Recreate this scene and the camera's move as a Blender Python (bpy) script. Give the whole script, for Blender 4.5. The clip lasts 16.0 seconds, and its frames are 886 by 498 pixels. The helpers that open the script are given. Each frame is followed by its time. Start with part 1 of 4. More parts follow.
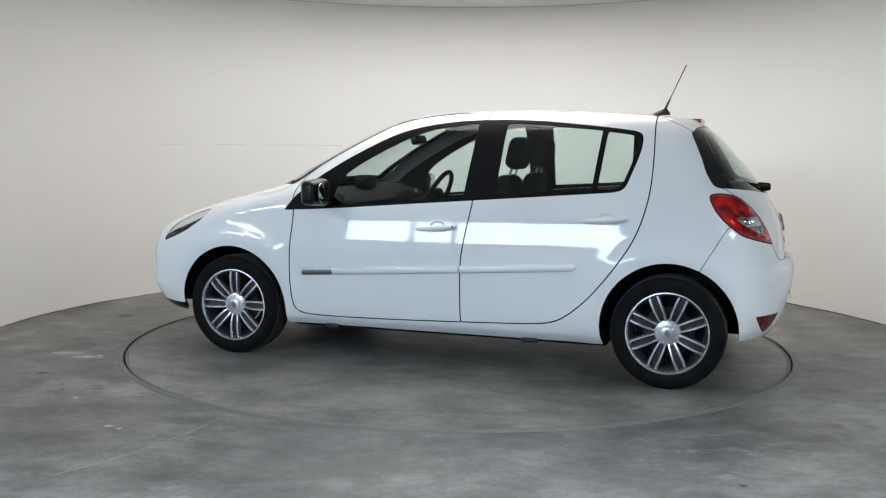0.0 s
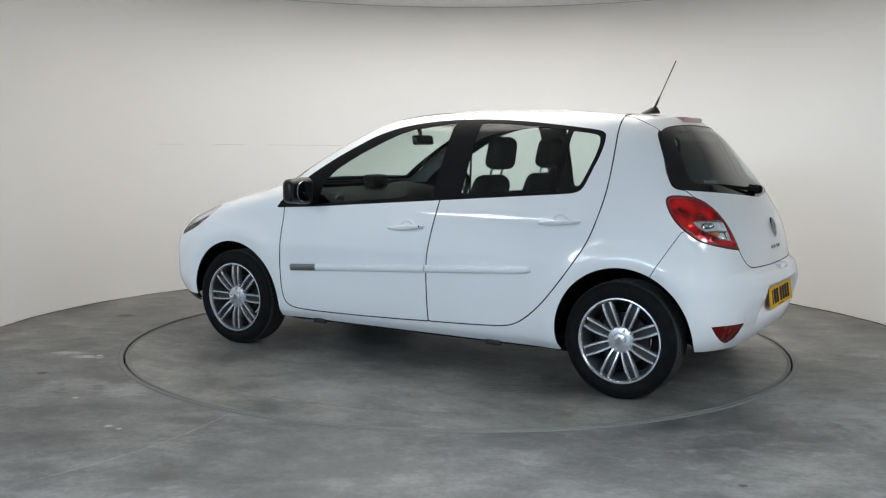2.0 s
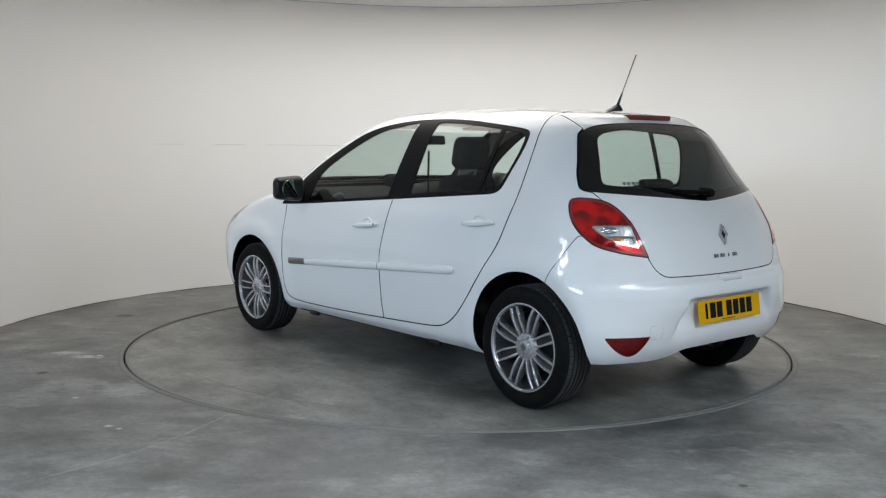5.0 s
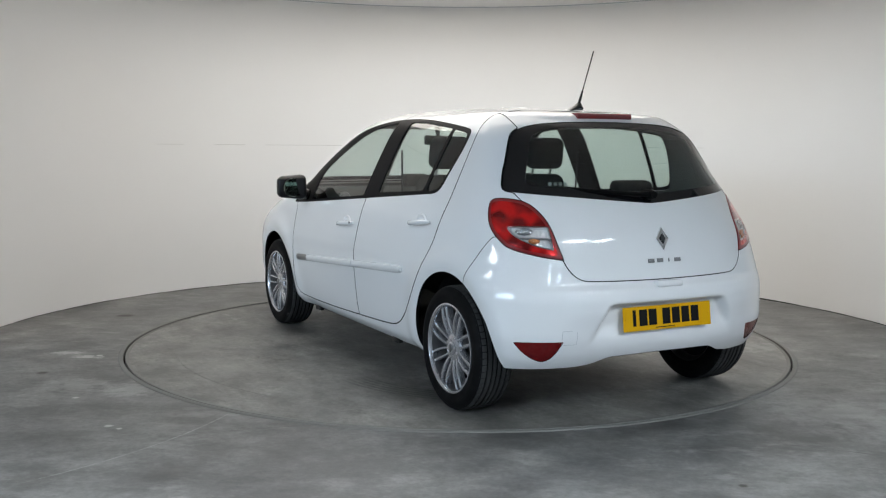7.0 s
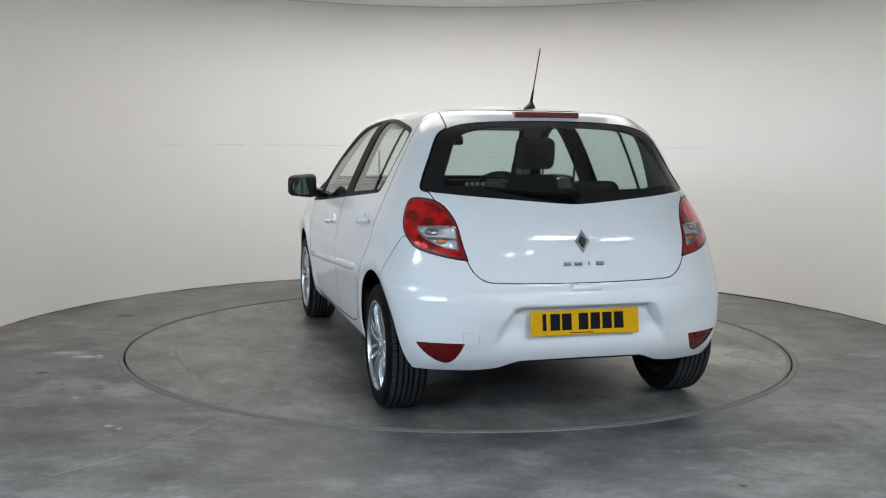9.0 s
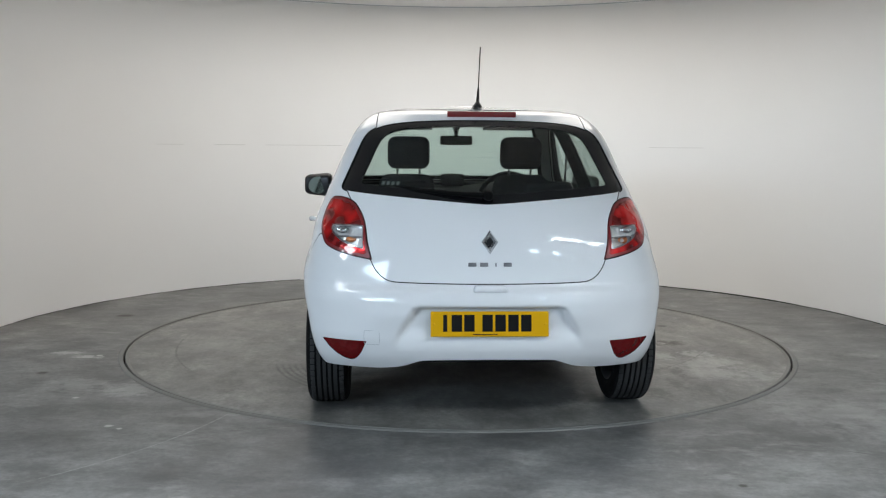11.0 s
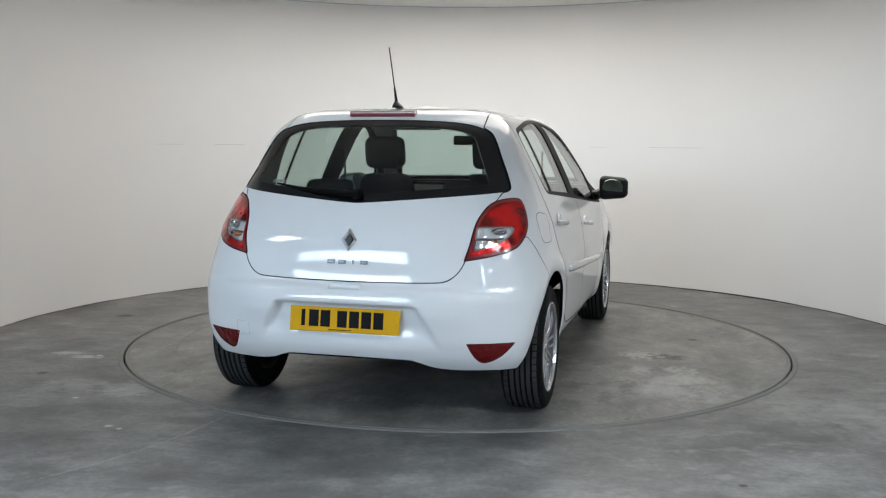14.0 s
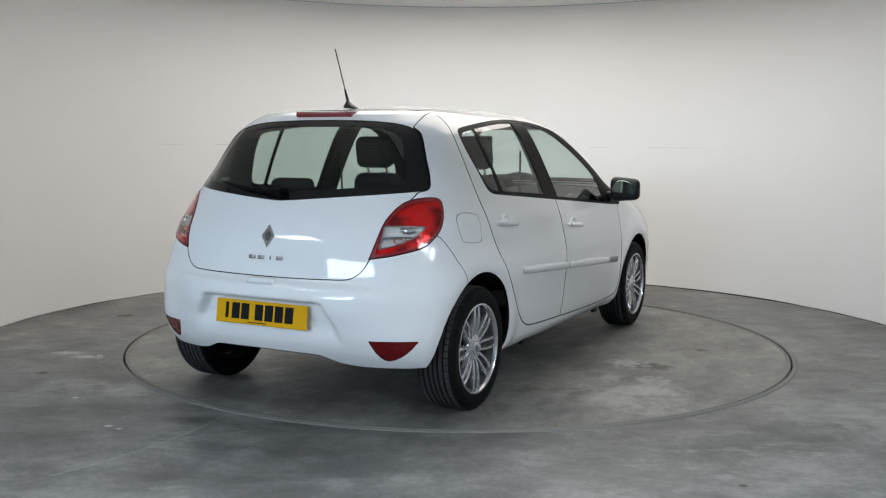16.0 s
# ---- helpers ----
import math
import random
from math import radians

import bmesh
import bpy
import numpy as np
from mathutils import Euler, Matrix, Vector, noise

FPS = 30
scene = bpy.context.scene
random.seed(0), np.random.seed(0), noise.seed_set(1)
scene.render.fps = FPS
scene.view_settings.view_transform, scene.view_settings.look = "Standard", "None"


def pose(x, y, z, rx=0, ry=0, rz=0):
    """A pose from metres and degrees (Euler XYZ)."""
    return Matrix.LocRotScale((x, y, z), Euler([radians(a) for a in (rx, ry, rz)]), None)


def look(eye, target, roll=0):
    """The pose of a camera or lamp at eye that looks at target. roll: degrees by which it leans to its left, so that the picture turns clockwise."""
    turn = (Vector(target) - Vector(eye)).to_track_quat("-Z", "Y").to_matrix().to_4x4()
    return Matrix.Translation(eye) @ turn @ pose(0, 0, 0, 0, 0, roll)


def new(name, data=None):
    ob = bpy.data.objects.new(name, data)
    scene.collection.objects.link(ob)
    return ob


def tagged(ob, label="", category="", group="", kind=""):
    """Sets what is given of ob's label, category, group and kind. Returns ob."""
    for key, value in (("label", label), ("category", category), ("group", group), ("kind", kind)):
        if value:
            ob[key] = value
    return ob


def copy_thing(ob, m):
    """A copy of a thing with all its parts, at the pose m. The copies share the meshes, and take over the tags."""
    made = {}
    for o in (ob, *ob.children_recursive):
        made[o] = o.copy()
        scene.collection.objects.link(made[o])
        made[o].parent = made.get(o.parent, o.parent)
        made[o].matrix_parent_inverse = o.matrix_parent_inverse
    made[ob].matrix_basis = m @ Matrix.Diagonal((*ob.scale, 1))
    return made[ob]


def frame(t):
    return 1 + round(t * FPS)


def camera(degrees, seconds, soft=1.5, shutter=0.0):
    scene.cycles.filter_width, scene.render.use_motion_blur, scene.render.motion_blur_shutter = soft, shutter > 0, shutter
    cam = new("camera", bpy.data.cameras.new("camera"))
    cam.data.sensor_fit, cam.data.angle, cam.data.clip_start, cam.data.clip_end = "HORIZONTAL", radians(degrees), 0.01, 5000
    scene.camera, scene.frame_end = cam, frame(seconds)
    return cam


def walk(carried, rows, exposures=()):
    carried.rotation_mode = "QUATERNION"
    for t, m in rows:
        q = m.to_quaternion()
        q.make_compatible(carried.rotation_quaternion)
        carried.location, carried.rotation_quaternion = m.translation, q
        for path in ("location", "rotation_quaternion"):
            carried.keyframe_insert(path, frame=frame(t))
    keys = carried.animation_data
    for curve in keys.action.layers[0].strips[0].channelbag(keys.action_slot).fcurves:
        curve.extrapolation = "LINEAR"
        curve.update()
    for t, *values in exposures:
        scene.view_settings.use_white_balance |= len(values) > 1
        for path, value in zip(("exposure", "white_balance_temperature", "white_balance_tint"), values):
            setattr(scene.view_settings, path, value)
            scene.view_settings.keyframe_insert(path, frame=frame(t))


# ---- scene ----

# ---- camera: it stands still ----
EYE = Vector((0.0, -6.228, 1.259))
YAW, PITCH, ROLL = radians(-0.842), radians(-5.993), 0.408
AHEAD = Vector((math.sin(YAW) * math.cos(PITCH), math.cos(YAW) * math.cos(PITCH), math.sin(PITCH)))
cam = camera(48.944, 16.0, 1.2)
VIEW = look(EYE, EYE + AHEAD, ROLL)
walk(cam, [(0, VIEW), (16, VIEW)], [(0, -0.10, 6500, 10), (4, -0.17, 6500, 10), (8, -0.22, 6500, 10), (16, -0.23, 6500, 10)])

# plan: the turntable and the curved wall share one centre; the car turns about an axis close to it
CENTRE = (0.0, 0.085)
TABLE_R = 2.075
WALL_R = 3.16
WALL_H = 2.58
LIFT = 0.017


def heading(t):
    """The car's heading at t seconds, degrees from the x axis."""
    s = t - 8.0
    return 112.635 - 6.206 * s - 0.0004 * s * s + 0.00062 * s ** 3


# ---- world and lights ----
world = bpy.data.worlds.new("world")
scene.world = world
world.use_nodes = True
sky = world.node_tree.nodes.new("ShaderNodeTexSky")
sky.sky_type, sky.sun_disc = "NISHITA", False
sky.sun_elevation, sky.sun_rotation = radians(40), radians(160)
world.node_tree.links.new(sky.outputs[0], world.node_tree.nodes["Background"].inputs[0])
world.node_tree.nodes["Background"].inputs[1].default_value = 0.10

HALL = (-14.0, 10.0, -12.0, 5.5, 5.6)        # x0, x1, y0, y1, roof height
STUDIO_LIGHT = (0.08, 0.75, 1.7)              # round luminous panel in the studio ceiling: x, y, radius
# the last three are fill lamps added to brighten the floor and the car
SKYLIGHTS_AND_FILL = [(-11.2, -7.2, 1.5, 2.2), (-9.2, -7.2, 1.5, 2.2), (0.8, -5.3, 3.2, 1.4), (5.0, -7.4, 2.4, 2.0), (8.0, -7.4, 1.5, 2.0)]
WINDOWS = [(-11.5, -4.2, 2.9, 4.3), (3.6, 4.2, 4.2, 4.8), (5.4, 6.0, 4.2, 4.8)]   # in the hall's end wall: x0, x1, z0, z1


def area_lamp(name, m, sx, sy, power, colour):
    d = bpy.data.lights.new(name, "AREA")
    d.shape, d.size, d.size_y, d.energy, d.color = "RECTANGLE", sx, sy, power, colour
    ob = new(name, d)
    ob.matrix_world = m
    return ob


for _x, _y, _sx, _sy in SKYLIGHTS_AND_FILL:
    area_lamp("skylight_and_fill", pose(_x, _y, HALL[4] - 0.02), _sx, _sy, 92 * _sx * _sy, (0.84, 0.93, 1.0))
for _x0, _x1, _z0, _z1 in WINDOWS:
    area_lamp("window_daylight", pose((_x0 + _x1) / 2, HALL[2] + 0.05, (_z0 + _z1) / 2, 90, 0, 0), _x1 - _x0, _z1 - _z0, 75 * (_x1 - _x0) * (_z1 - _z0), (0.62, 0.81, 1.0))
_panel = area_lamp("studio_ceiling_light", pose(STUDIO_LIGHT[0], STUDIO_LIGHT[1], WALL_H - 0.008), 2 * STUDIO_LIGHT[2], 2 * STUDIO_LIGHT[2], 106, (1.0, 0.945, 0.875))
_panel.data.shape = "DISK"


# ---- materials ----
def material(name, colour, rough=0.5, metal=0.0, coat=0.0, spec=0.5):
    m = bpy.data.materials.new(name)
    m.use_nodes = True
    b = m.node_tree.nodes["Principled BSDF"]
    b.inputs["Base Color"].default_value = (*colour, 1)
    b.inputs["Roughness"].default_value, b.inputs["Metallic"].default_value = rough, metal
    b.inputs["Coat Weight"].default_value, b.inputs["Coat Roughness"].default_value = coat, 0.03
    b.inputs["Specular IOR Level"].default_value = spec
    return m


def node(m, kind, **inputs):
    n = m.node_tree.nodes.new(kind)
    for key, value in inputs.items():
        n.inputs[key.replace("_", " ")].default_value = value
    return n


def link(m, a, b):
    m.node_tree.links.new(a, b)


def noise_of(m, scale, detail=6.0, rough=0.6, stretch=(1, 1, 1)):
    tc = m.node_tree.nodes.new("ShaderNodeTexCoord")
    mp = m.node_tree.nodes.new("ShaderNodeMapping")
    mp.inputs["Scale"].default_value = stretch
    link(m, tc.outputs["Object"], mp.inputs["Vector"])
    n = node(m, "ShaderNodeTexNoise", Scale=scale, Detail=detail, Roughness=rough)
    link(m, mp.outputs[0], n.inputs["Vector"])
    return n.outputs["Fac"]


def ramp(m, fac, stops):
    r = m.node_tree.nodes.new("ShaderNodeValToRGB")
    while len(r.color_ramp.elements) < len(stops):
        r.color_ramp.elements.new(0.5)
    for e, (p, c) in zip(r.color_ramp.elements, stops):
        e.position, e.color = p, (*c, 1)
    link(m, fac, r.inputs[0])
    return r.outputs[0]


def mix(m, fac, a, b, mode="MIX"):
    n = m.node_tree.nodes.new("ShaderNodeMix")
    n.data_type, n.blend_type = "RGBA", mode
    for v, i in ((fac, 0), (a, 6), (b, 7)):
        if isinstance(v, (int, float)):
            n.inputs[i].default_value = v
        elif isinstance(v, tuple):
            n.inputs[i].default_value = (*v, 1)
        else:
            link(m, v, n.inputs[i])
    return n.outputs[2]


def bump(m, height, strength, distance):
    b = node(m, "ShaderNodeBump", Strength=strength, Distance=distance)
    link(m, height, b.inputs["Height"])
    link(m, b.outputs[0], m.node_tree.nodes["Principled BSDF"].inputs["Normal"])


def into(m, out, name):
    link(m, out, m.node_tree.nodes["Principled BSDF"].inputs[name])


def spot(m, colour, x, y, radius, tone, amount, wobble=0.6, stretch=1.0):
    """A stain or scuff with a ragged outline at (x, y) on a floor."""
    tc = m.node_tree.nodes.new("ShaderNodeTexCoord")
    n = node(m, "ShaderNodeTexNoise", Scale=2.2 / radius, Detail=5.0, Roughness=0.7)
    link(m, tc.outputs["Object"], n.inputs["Vector"])
    d = m.node_tree.nodes.new("ShaderNodeVectorMath")
    d.operation = "SUBTRACT"
    link(m, tc.outputs["Object"], d.inputs[0])
    d.inputs[1].default_value = (x, y, 0)
    sc = m.node_tree.nodes.new("ShaderNodeVectorMath")
    sc.operation = "MULTIPLY"
    link(m, d.outputs[0], sc.inputs[0])
    sc.inputs[1].default_value = (1 / radius, stretch / radius, 0)
    le = m.node_tree.nodes.new("ShaderNodeVectorMath")
    le.operation = "LENGTH"
    link(m, sc.outputs[0], le.inputs[0])
    ad = m.node_tree.nodes.new("ShaderNodeMath")
    ad.operation = "MULTIPLY_ADD"
    link(m, n.outputs["Fac"], ad.inputs[0])
    ad.inputs[1].default_value = wobble * 4
    link(m, le.outputs["Value"], ad.inputs[2])
    mr = m.node_tree.nodes.new("ShaderNodeMapRange")
    link(m, ad.outputs[0], mr.inputs["Value"])
    near, far = (.45, .95) if wobble <= .5 else (.32, 1.10)
    mr.inputs["From Min"].default_value, mr.inputs["From Max"].default_value = wobble * 2 + near, wobble * 2 + far
    mr.inputs["To Min"].default_value, mr.inputs["To Max"].default_value = amount, 0.0
    return mix(m, mr.outputs[0], colour, tone)


def arc_mark(m, colour, cx, cy, radius, width, a0, a1, tone, amount):
    """A scraped arc about (cx, cy) on a floor, between two bearings in degrees, broken up by noise."""
    def calc(op, a, b=None):
        n = m.node_tree.nodes.new("ShaderNodeMath")
        n.operation = op
        for i, v in enumerate((a, b)):
            if isinstance(v, (int, float)):
                n.inputs[i].default_value = v
            elif v is not None:
                link(m, v, n.inputs[i])
        return n.outputs[0]
    tc = m.node_tree.nodes.new("ShaderNodeTexCoord")
    sep = m.node_tree.nodes.new("ShaderNodeSeparateXYZ")
    link(m, tc.outputs["Object"], sep.inputs[0])
    x, y = calc("SUBTRACT", sep.outputs[0], cx), calc("SUBTRACT", sep.outputs[1], cy)
    far = calc("SQRT", calc("ADD", calc("MULTIPLY", x, x), calc("MULTIPLY", y, y)))
    off = calc("ABSOLUTE", calc("SUBTRACT", far, radius))
    mid, half = radians((a0 + a1) / 2), radians(abs(a1 - a0) / 2)
    turn = calc("ARCTAN2", calc("SUBTRACT", calc("MULTIPLY", y, math.cos(mid)), calc("MULTIPLY", x, math.sin(mid))),
                calc("ADD", calc("MULTIPLY", x, math.cos(mid)), calc("MULTIPLY", y, math.sin(mid))))
    over = calc("SUBTRACT", 1.0, calc("DIVIDE", calc("ABSOLUTE", turn), half))
    n = node(m, "ShaderNodeTexNoise", Scale=26.0, Detail=5.0, Roughness=0.7)
    link(m, tc.outputs["Object"], n.inputs["Vector"])
    k = calc("SUBTRACT", 1.0, calc("DIVIDE", off, width))
    k = calc("MULTIPLY", calc("MAXIMUM", k, 0.0), calc("MINIMUM", calc("MAXIMUM", calc("MULTIPLY", over, 3.0), 0.0), 1.0))
    k = calc("MULTIPLY", k, calc("MAXIMUM", calc("SUBTRACT", calc("MULTIPLY", n.outputs["Fac"], 4.0), 1.2), 0.0))
    return mix(m, calc("MULTIPLY", calc("MINIMUM", k, 1.0), amount), colour, tone)


def concrete(name, dark, light, seed, spots, arcs=()):
    """Power-floated grey concrete: clouds, trowel streaks, pale scuffs and fine pits."""
    m = material(name, light, 0.35, spec=0.5)
    big = noise_of(m, 0.8 + seed, 5, 0.55)
    mid = noise_of(m, 2.5 + seed, 12, 0.68)
    streak = noise_of(m, 3.8, 11, 0.70, (0.85, 1.15, 1))
    grain = noise_of(m, 34, 8, 0.75)
    scuff = noise_of(m, 5.5 + seed, 12, 0.72, (0.8, 1.5, 1))
    wear = noise_of(m, 1.1 + seed, 4, 0.5)
    c = mix(m, ramp(m, big, [(0.35, (0, 0, 0)), (0.65, (1, 1, 1))]), dark, light)
    c = mix(m, 1.0, c, ramp(m, mid, [(0.34, (0.55, 0.55, 0.56)), (0.50, (0.98, 0.98, 0.98)), (0.66, (1.40, 1.39, 1.37))]), "MULTIPLY")
    c = mix(m, 1.0, c, ramp(m, streak, [(0.37, (0.66, 0.66, 0.66)), (0.63, (1.34, 1.34, 1.34))]), "MULTIPLY")
    c = mix(m, 1.0, c, ramp(m, grain, [(0.34, (0.78, 0.78, 0.78)), (0.66, (1.22, 1.22, 1.22))]), "MULTIPLY")
    scuffed = mix(m, 1.0, ramp(m, scuff, [(0.52, (0, 0, 0)), (0.70, (0.55, 0.55, 0.55))]), ramp(m, wear, [(0.42, (0.1, 0.1, 0.1)), (0.62, (1, 1, 1))]), "MULTIPLY")
    c = mix(m, scuffed, c, (0.37, 0.365, 0.35))
    for args in spots:
        c = spot(m, c, *args)
    for args in arcs:
        c = arc_mark(m, c, *args)
    into(m, c, "Base Color")
    into(m, ramp(m, mid, [(0.3, (0.36, 0.36, 0.36)), (0.7, (0.56, 0.56, 0.56))]), "Roughness")
    bump(m, grain, 0.18, 0.002)
    return m


PALE, DARK, SMUDGE = (0.46, 0.455, 0.44), (0.030, 0.026, 0.020), (0.05, 0.049, 0.047)
FLOOR_SPOTS = [(-2.45, .845, .085, (0.022, 0.012, 0.010), 1.0, .3, 1.4), (-2.289, -.978, .04, DARK, 1.0, .3), (-2.195, -.565, .10, PALE, .7, .7, 2.0), (-2.355, -.461, .13, PALE, .5, .8, 2.5),
               (-1.684, -1.33, .16, PALE, .35, .9), (-2.0, -1.25, .22, PALE, .25, 1.1, 1.6), (-2.14, -.52, .022, PALE, 1.0, .2), (-1.56, -1.98, .025, PALE, .9, .3), (-1.50, -2.02, .018, PALE, .9, .3), (-1.9, -1.5, .02, PALE, .9, .3),
               (1.082, -2.665, .024, DARK, 1.0, .2), (-1.60, -2.70, .12, DARK, .35, .8), (1.83, -1.62, .34, PALE, .25, 1.1, 1.3), (2.05, -1.95, .30, PALE, .22, 1.1), (1.55, -2.05, .16, SMUDGE, .6, .9, 2.0), (1.42, -1.93, .12, SMUDGE, .6, .9, 2.0),
               (-.35, -2.45, .40, SMUDGE, .35, 1.1, 1.6), (.35, -2.05, .30, SMUDGE, .4, 1.0, 2.0), (-.1, -2.15, .20, SMUDGE, .5, .9, 2.2)]
TABLE_SPOTS = [(-.98, -1.19, .16, SMUDGE, .7, .9, 2.6), (-1.24, -1.10, .13, SMUDGE, .6, .9, 2.6), (-1.02, -.92, .15, SMUDGE, .6, .9, 2.2), (-1.68, -.69, .20, SMUDGE, .5, 1.0, 1.6), (-1.42, -.95, .14, SMUDGE, .5, 1.0, 1.6),
               (.1, -1.2, .3, (0.24, 0.235, 0.215), .5, .9), (-.76, -1.40, .17, PALE, .36, .9), (-.97, -1.40, .20, PALE, .32, 1.0), (-.70, -1.54, .13, PALE, .36, .9), (-1.05, -1.60, .14, PALE, .3, 1.0), (-.55, -1.22, .13, PALE, .45, .9, 1.8), (-.50, -1.44, .11, PALE, .4, 1.1),
               (-.15, -1.33, .10, (0.030, 0.022, 0.014), 1.0, .5, .55), (-.15, -1.20, .11, PALE, .6, 1.0, .8), (.446, -1.50, .042, (0.012, 0.011, 0.010), 1.0, .2), (.60, -1.62, .02, DARK, .9, .2),
               (-1.15, .80, .28, SMUDGE, .55, .9), (-.2, 1.55, .30, (0.24, 0.235, 0.22), .4, 1.0), (.5, 1.5, .25, (0.24, 0.235, 0.22), .4, 1.0), (.15, 1.25, .22, SMUDGE, .35, 1.0)]
TABLE_ARCS = [(-.6, .10, .86 + .035 * k, .014, 95, 150, (0.018, 0.018, 0.018), .8) for k in range(5)] + [(0.0, 0.0, 1.78, .010, 80, 125, SMUDGE, .7), (.3, -.2, 1.50, .007, 200, 250, SMUDGE, .7)]
M_FLOOR = concrete("floor_concrete", (0.100, 0.100, 0.098), (0.165, 0.163, 0.158), 0.0, FLOOR_SPOTS, [(0.0, -4.6, 2.75, .008, 96, 118, SMUDGE, .7), (.5, -5.0, 3.0, .007, 60, 78, SMUDGE, .6), (-3.2, -1.2, 2.2, .006, -45, -12, PALE, .5)])
M_TABLE = concrete("turntable_concrete", (0.136, 0.132, 0.123), (0.190, 0.185, 0.173), 0.37, TABLE_SPOTS, TABLE_ARCS)


def painted_wall(name, colour):
    m = material(name, colour, 0.55)
    n = noise_of(m, 0.7, 4, 0.5)
    into(m, mix(m, ramp(m, n, [(0.3, (0, 0, 0)), (0.7, (1, 1, 1))]), tuple(v * 0.965 for v in colour), colour), "Base Color")
    bump(m, noise_of(m, 180, 3, 0.6), 0.05, 0.001)
    return m


M_WALL = painted_wall("white_wall_paint", (0.78, 0.775, 0.762))
M_SEAM = material("wall_joint", (0.50, 0.49, 0.47), 0.7)
M_SOFFIT = painted_wall("ceiling_paint", (0.86, 0.845, 0.835))
M_HALL = painted_wall("hall_wall_paint", (0.46, 0.47, 0.48))
M_ROOF = painted_wall("hall_roof_sheet", (0.28, 0.285, 0.29))
M_STEEL = material("turntable_steel", (0.16, 0.157, 0.148), 0.55, 0.1)
M_DARKGAP = material("dark_gap", (0.012, 0.012, 0.012), 0.9)

M_PAINT = material("white_car_paint", (0.80, 0.805, 0.81), 0.5, 0.0, 0.9, 0.1)
_n = noise_of(M_PAINT, 900, 2, 0.5)
into(M_PAINT, mix(M_PAINT, ramp(M_PAINT, noise_of(M_PAINT, 1.3, 3, 0.5), [(0.35, (0, 0, 0)), (0.65, (1, 1, 1))]), (0.79, 0.795, 0.80), (0.81, 0.815, 0.82)), "Base Color")
bump(M_PAINT, _n, 0.012, 0.0004)
M_BLACK = material("black_plastic", (0.010, 0.010, 0.011), 0.22)
M_CAP = material("black_mirror_plastic", (0.009, 0.009, 0.010), 0.3, spec=0.25)
M_TRIM = material("black_window_trim", (0.006, 0.006, 0.007), 0.55, spec=0.08)
M_LINER = material("dark_lining", (0.013, 0.013, 0.014), 0.9, spec=0.15)
M_CABIN = material("charcoal_cabin_plastic", (0.012, 0.012, 0.013), 0.8, spec=0.08)
M_HEAD = material("pale_headlining", (0.26, 0.26, 0.25), 0.9)
M_PILLAR = material("grey_pillar_plastic", (0.14, 0.14, 0.138), 0.7)
M_SEAT = material("charcoal_seat_cloth", (0.018, 0.018, 0.020), 0.95, spec=0.08)
bump(M_SEAT, noise_of(M_SEAT, 260, 2, 0.5), 0.4, 0.002)
bump(M_CABIN, noise_of(M_CABIN, 500, 2, 0.5), 0.3, 0.0008)
M_RUBBER = material("tyre_rubber", (0.010, 0.010, 0.011), 0.65, spec=0.08)
into(M_RUBBER, mix(M_RUBBER, ramp(M_RUBBER, noise_of(M_RUBBER, 14, 5, 0.6), [(0.4, (0, 0, 0)), (0.75, (1, 1, 1))]), (0.005, 0.005, 0.0055), (0.010, 0.010, 0.010)), "Base Color")
M_TREAD = material("worn_tread_rubber", (0.045, 0.045, 0.045), 0.8, spec=0.15)
M_ALLOY = material("silver_alloy", (0.58, 0.585, 0.61), 0.27, 0.82)
M_DARKMETAL = material("brake_iron", (0.024, 0.0235, 0.023), 0.5, 0.6)
M_BARREL = material("dull_barrel_metal", (0.13, 0.13, 0.135), 0.4, 0.7)
M_GROOVE = material("shadow_grey_alloy", (0.030, 0.031, 0.034), 0.45, 0.5)
M_CHROME = material("chrome", (0.72, 0.73, 0.74), 0.10, 1.0)
M_SATIN = material("satin_grey_trim", (0.22, 0.22, 0.225), 0.3, 0.6)
M_YELLOW = material("yellow_plate", (0.70, 0.37, 0.003), 0.45, spec=0.12)
M_INK = material("black_print", (0.008, 0.008, 0.008), 0.6, spec=0.12)
M_STICKER = material("white_print", (0.30, 0.30, 0.30), 0.6)
M_MIRROR = material("mirror_glass", (0.28, 0.34, 0.31), 0.02, 1.0)


def faceted(m, scale, strength, depth, stretch=(1, 1, 1)):
    """Moulded prisms below a smooth clear surface."""
    v = m.node_tree.nodes.new("ShaderNodeTexVoronoi")
    v.inputs["Scale"].default_value = scale
    tc = m.node_tree.nodes.new("ShaderNodeTexCoord")
    mp = m.node_tree.nodes.new("ShaderNodeMapping")
    mp.inputs["Scale"].default_value = stretch
    link(m, tc.outputs["Object"], mp.inputs["Vector"])
    link(m, mp.outputs[0], v.inputs["Vector"])
    bump(m, v.outputs["Distance"], strength, depth)


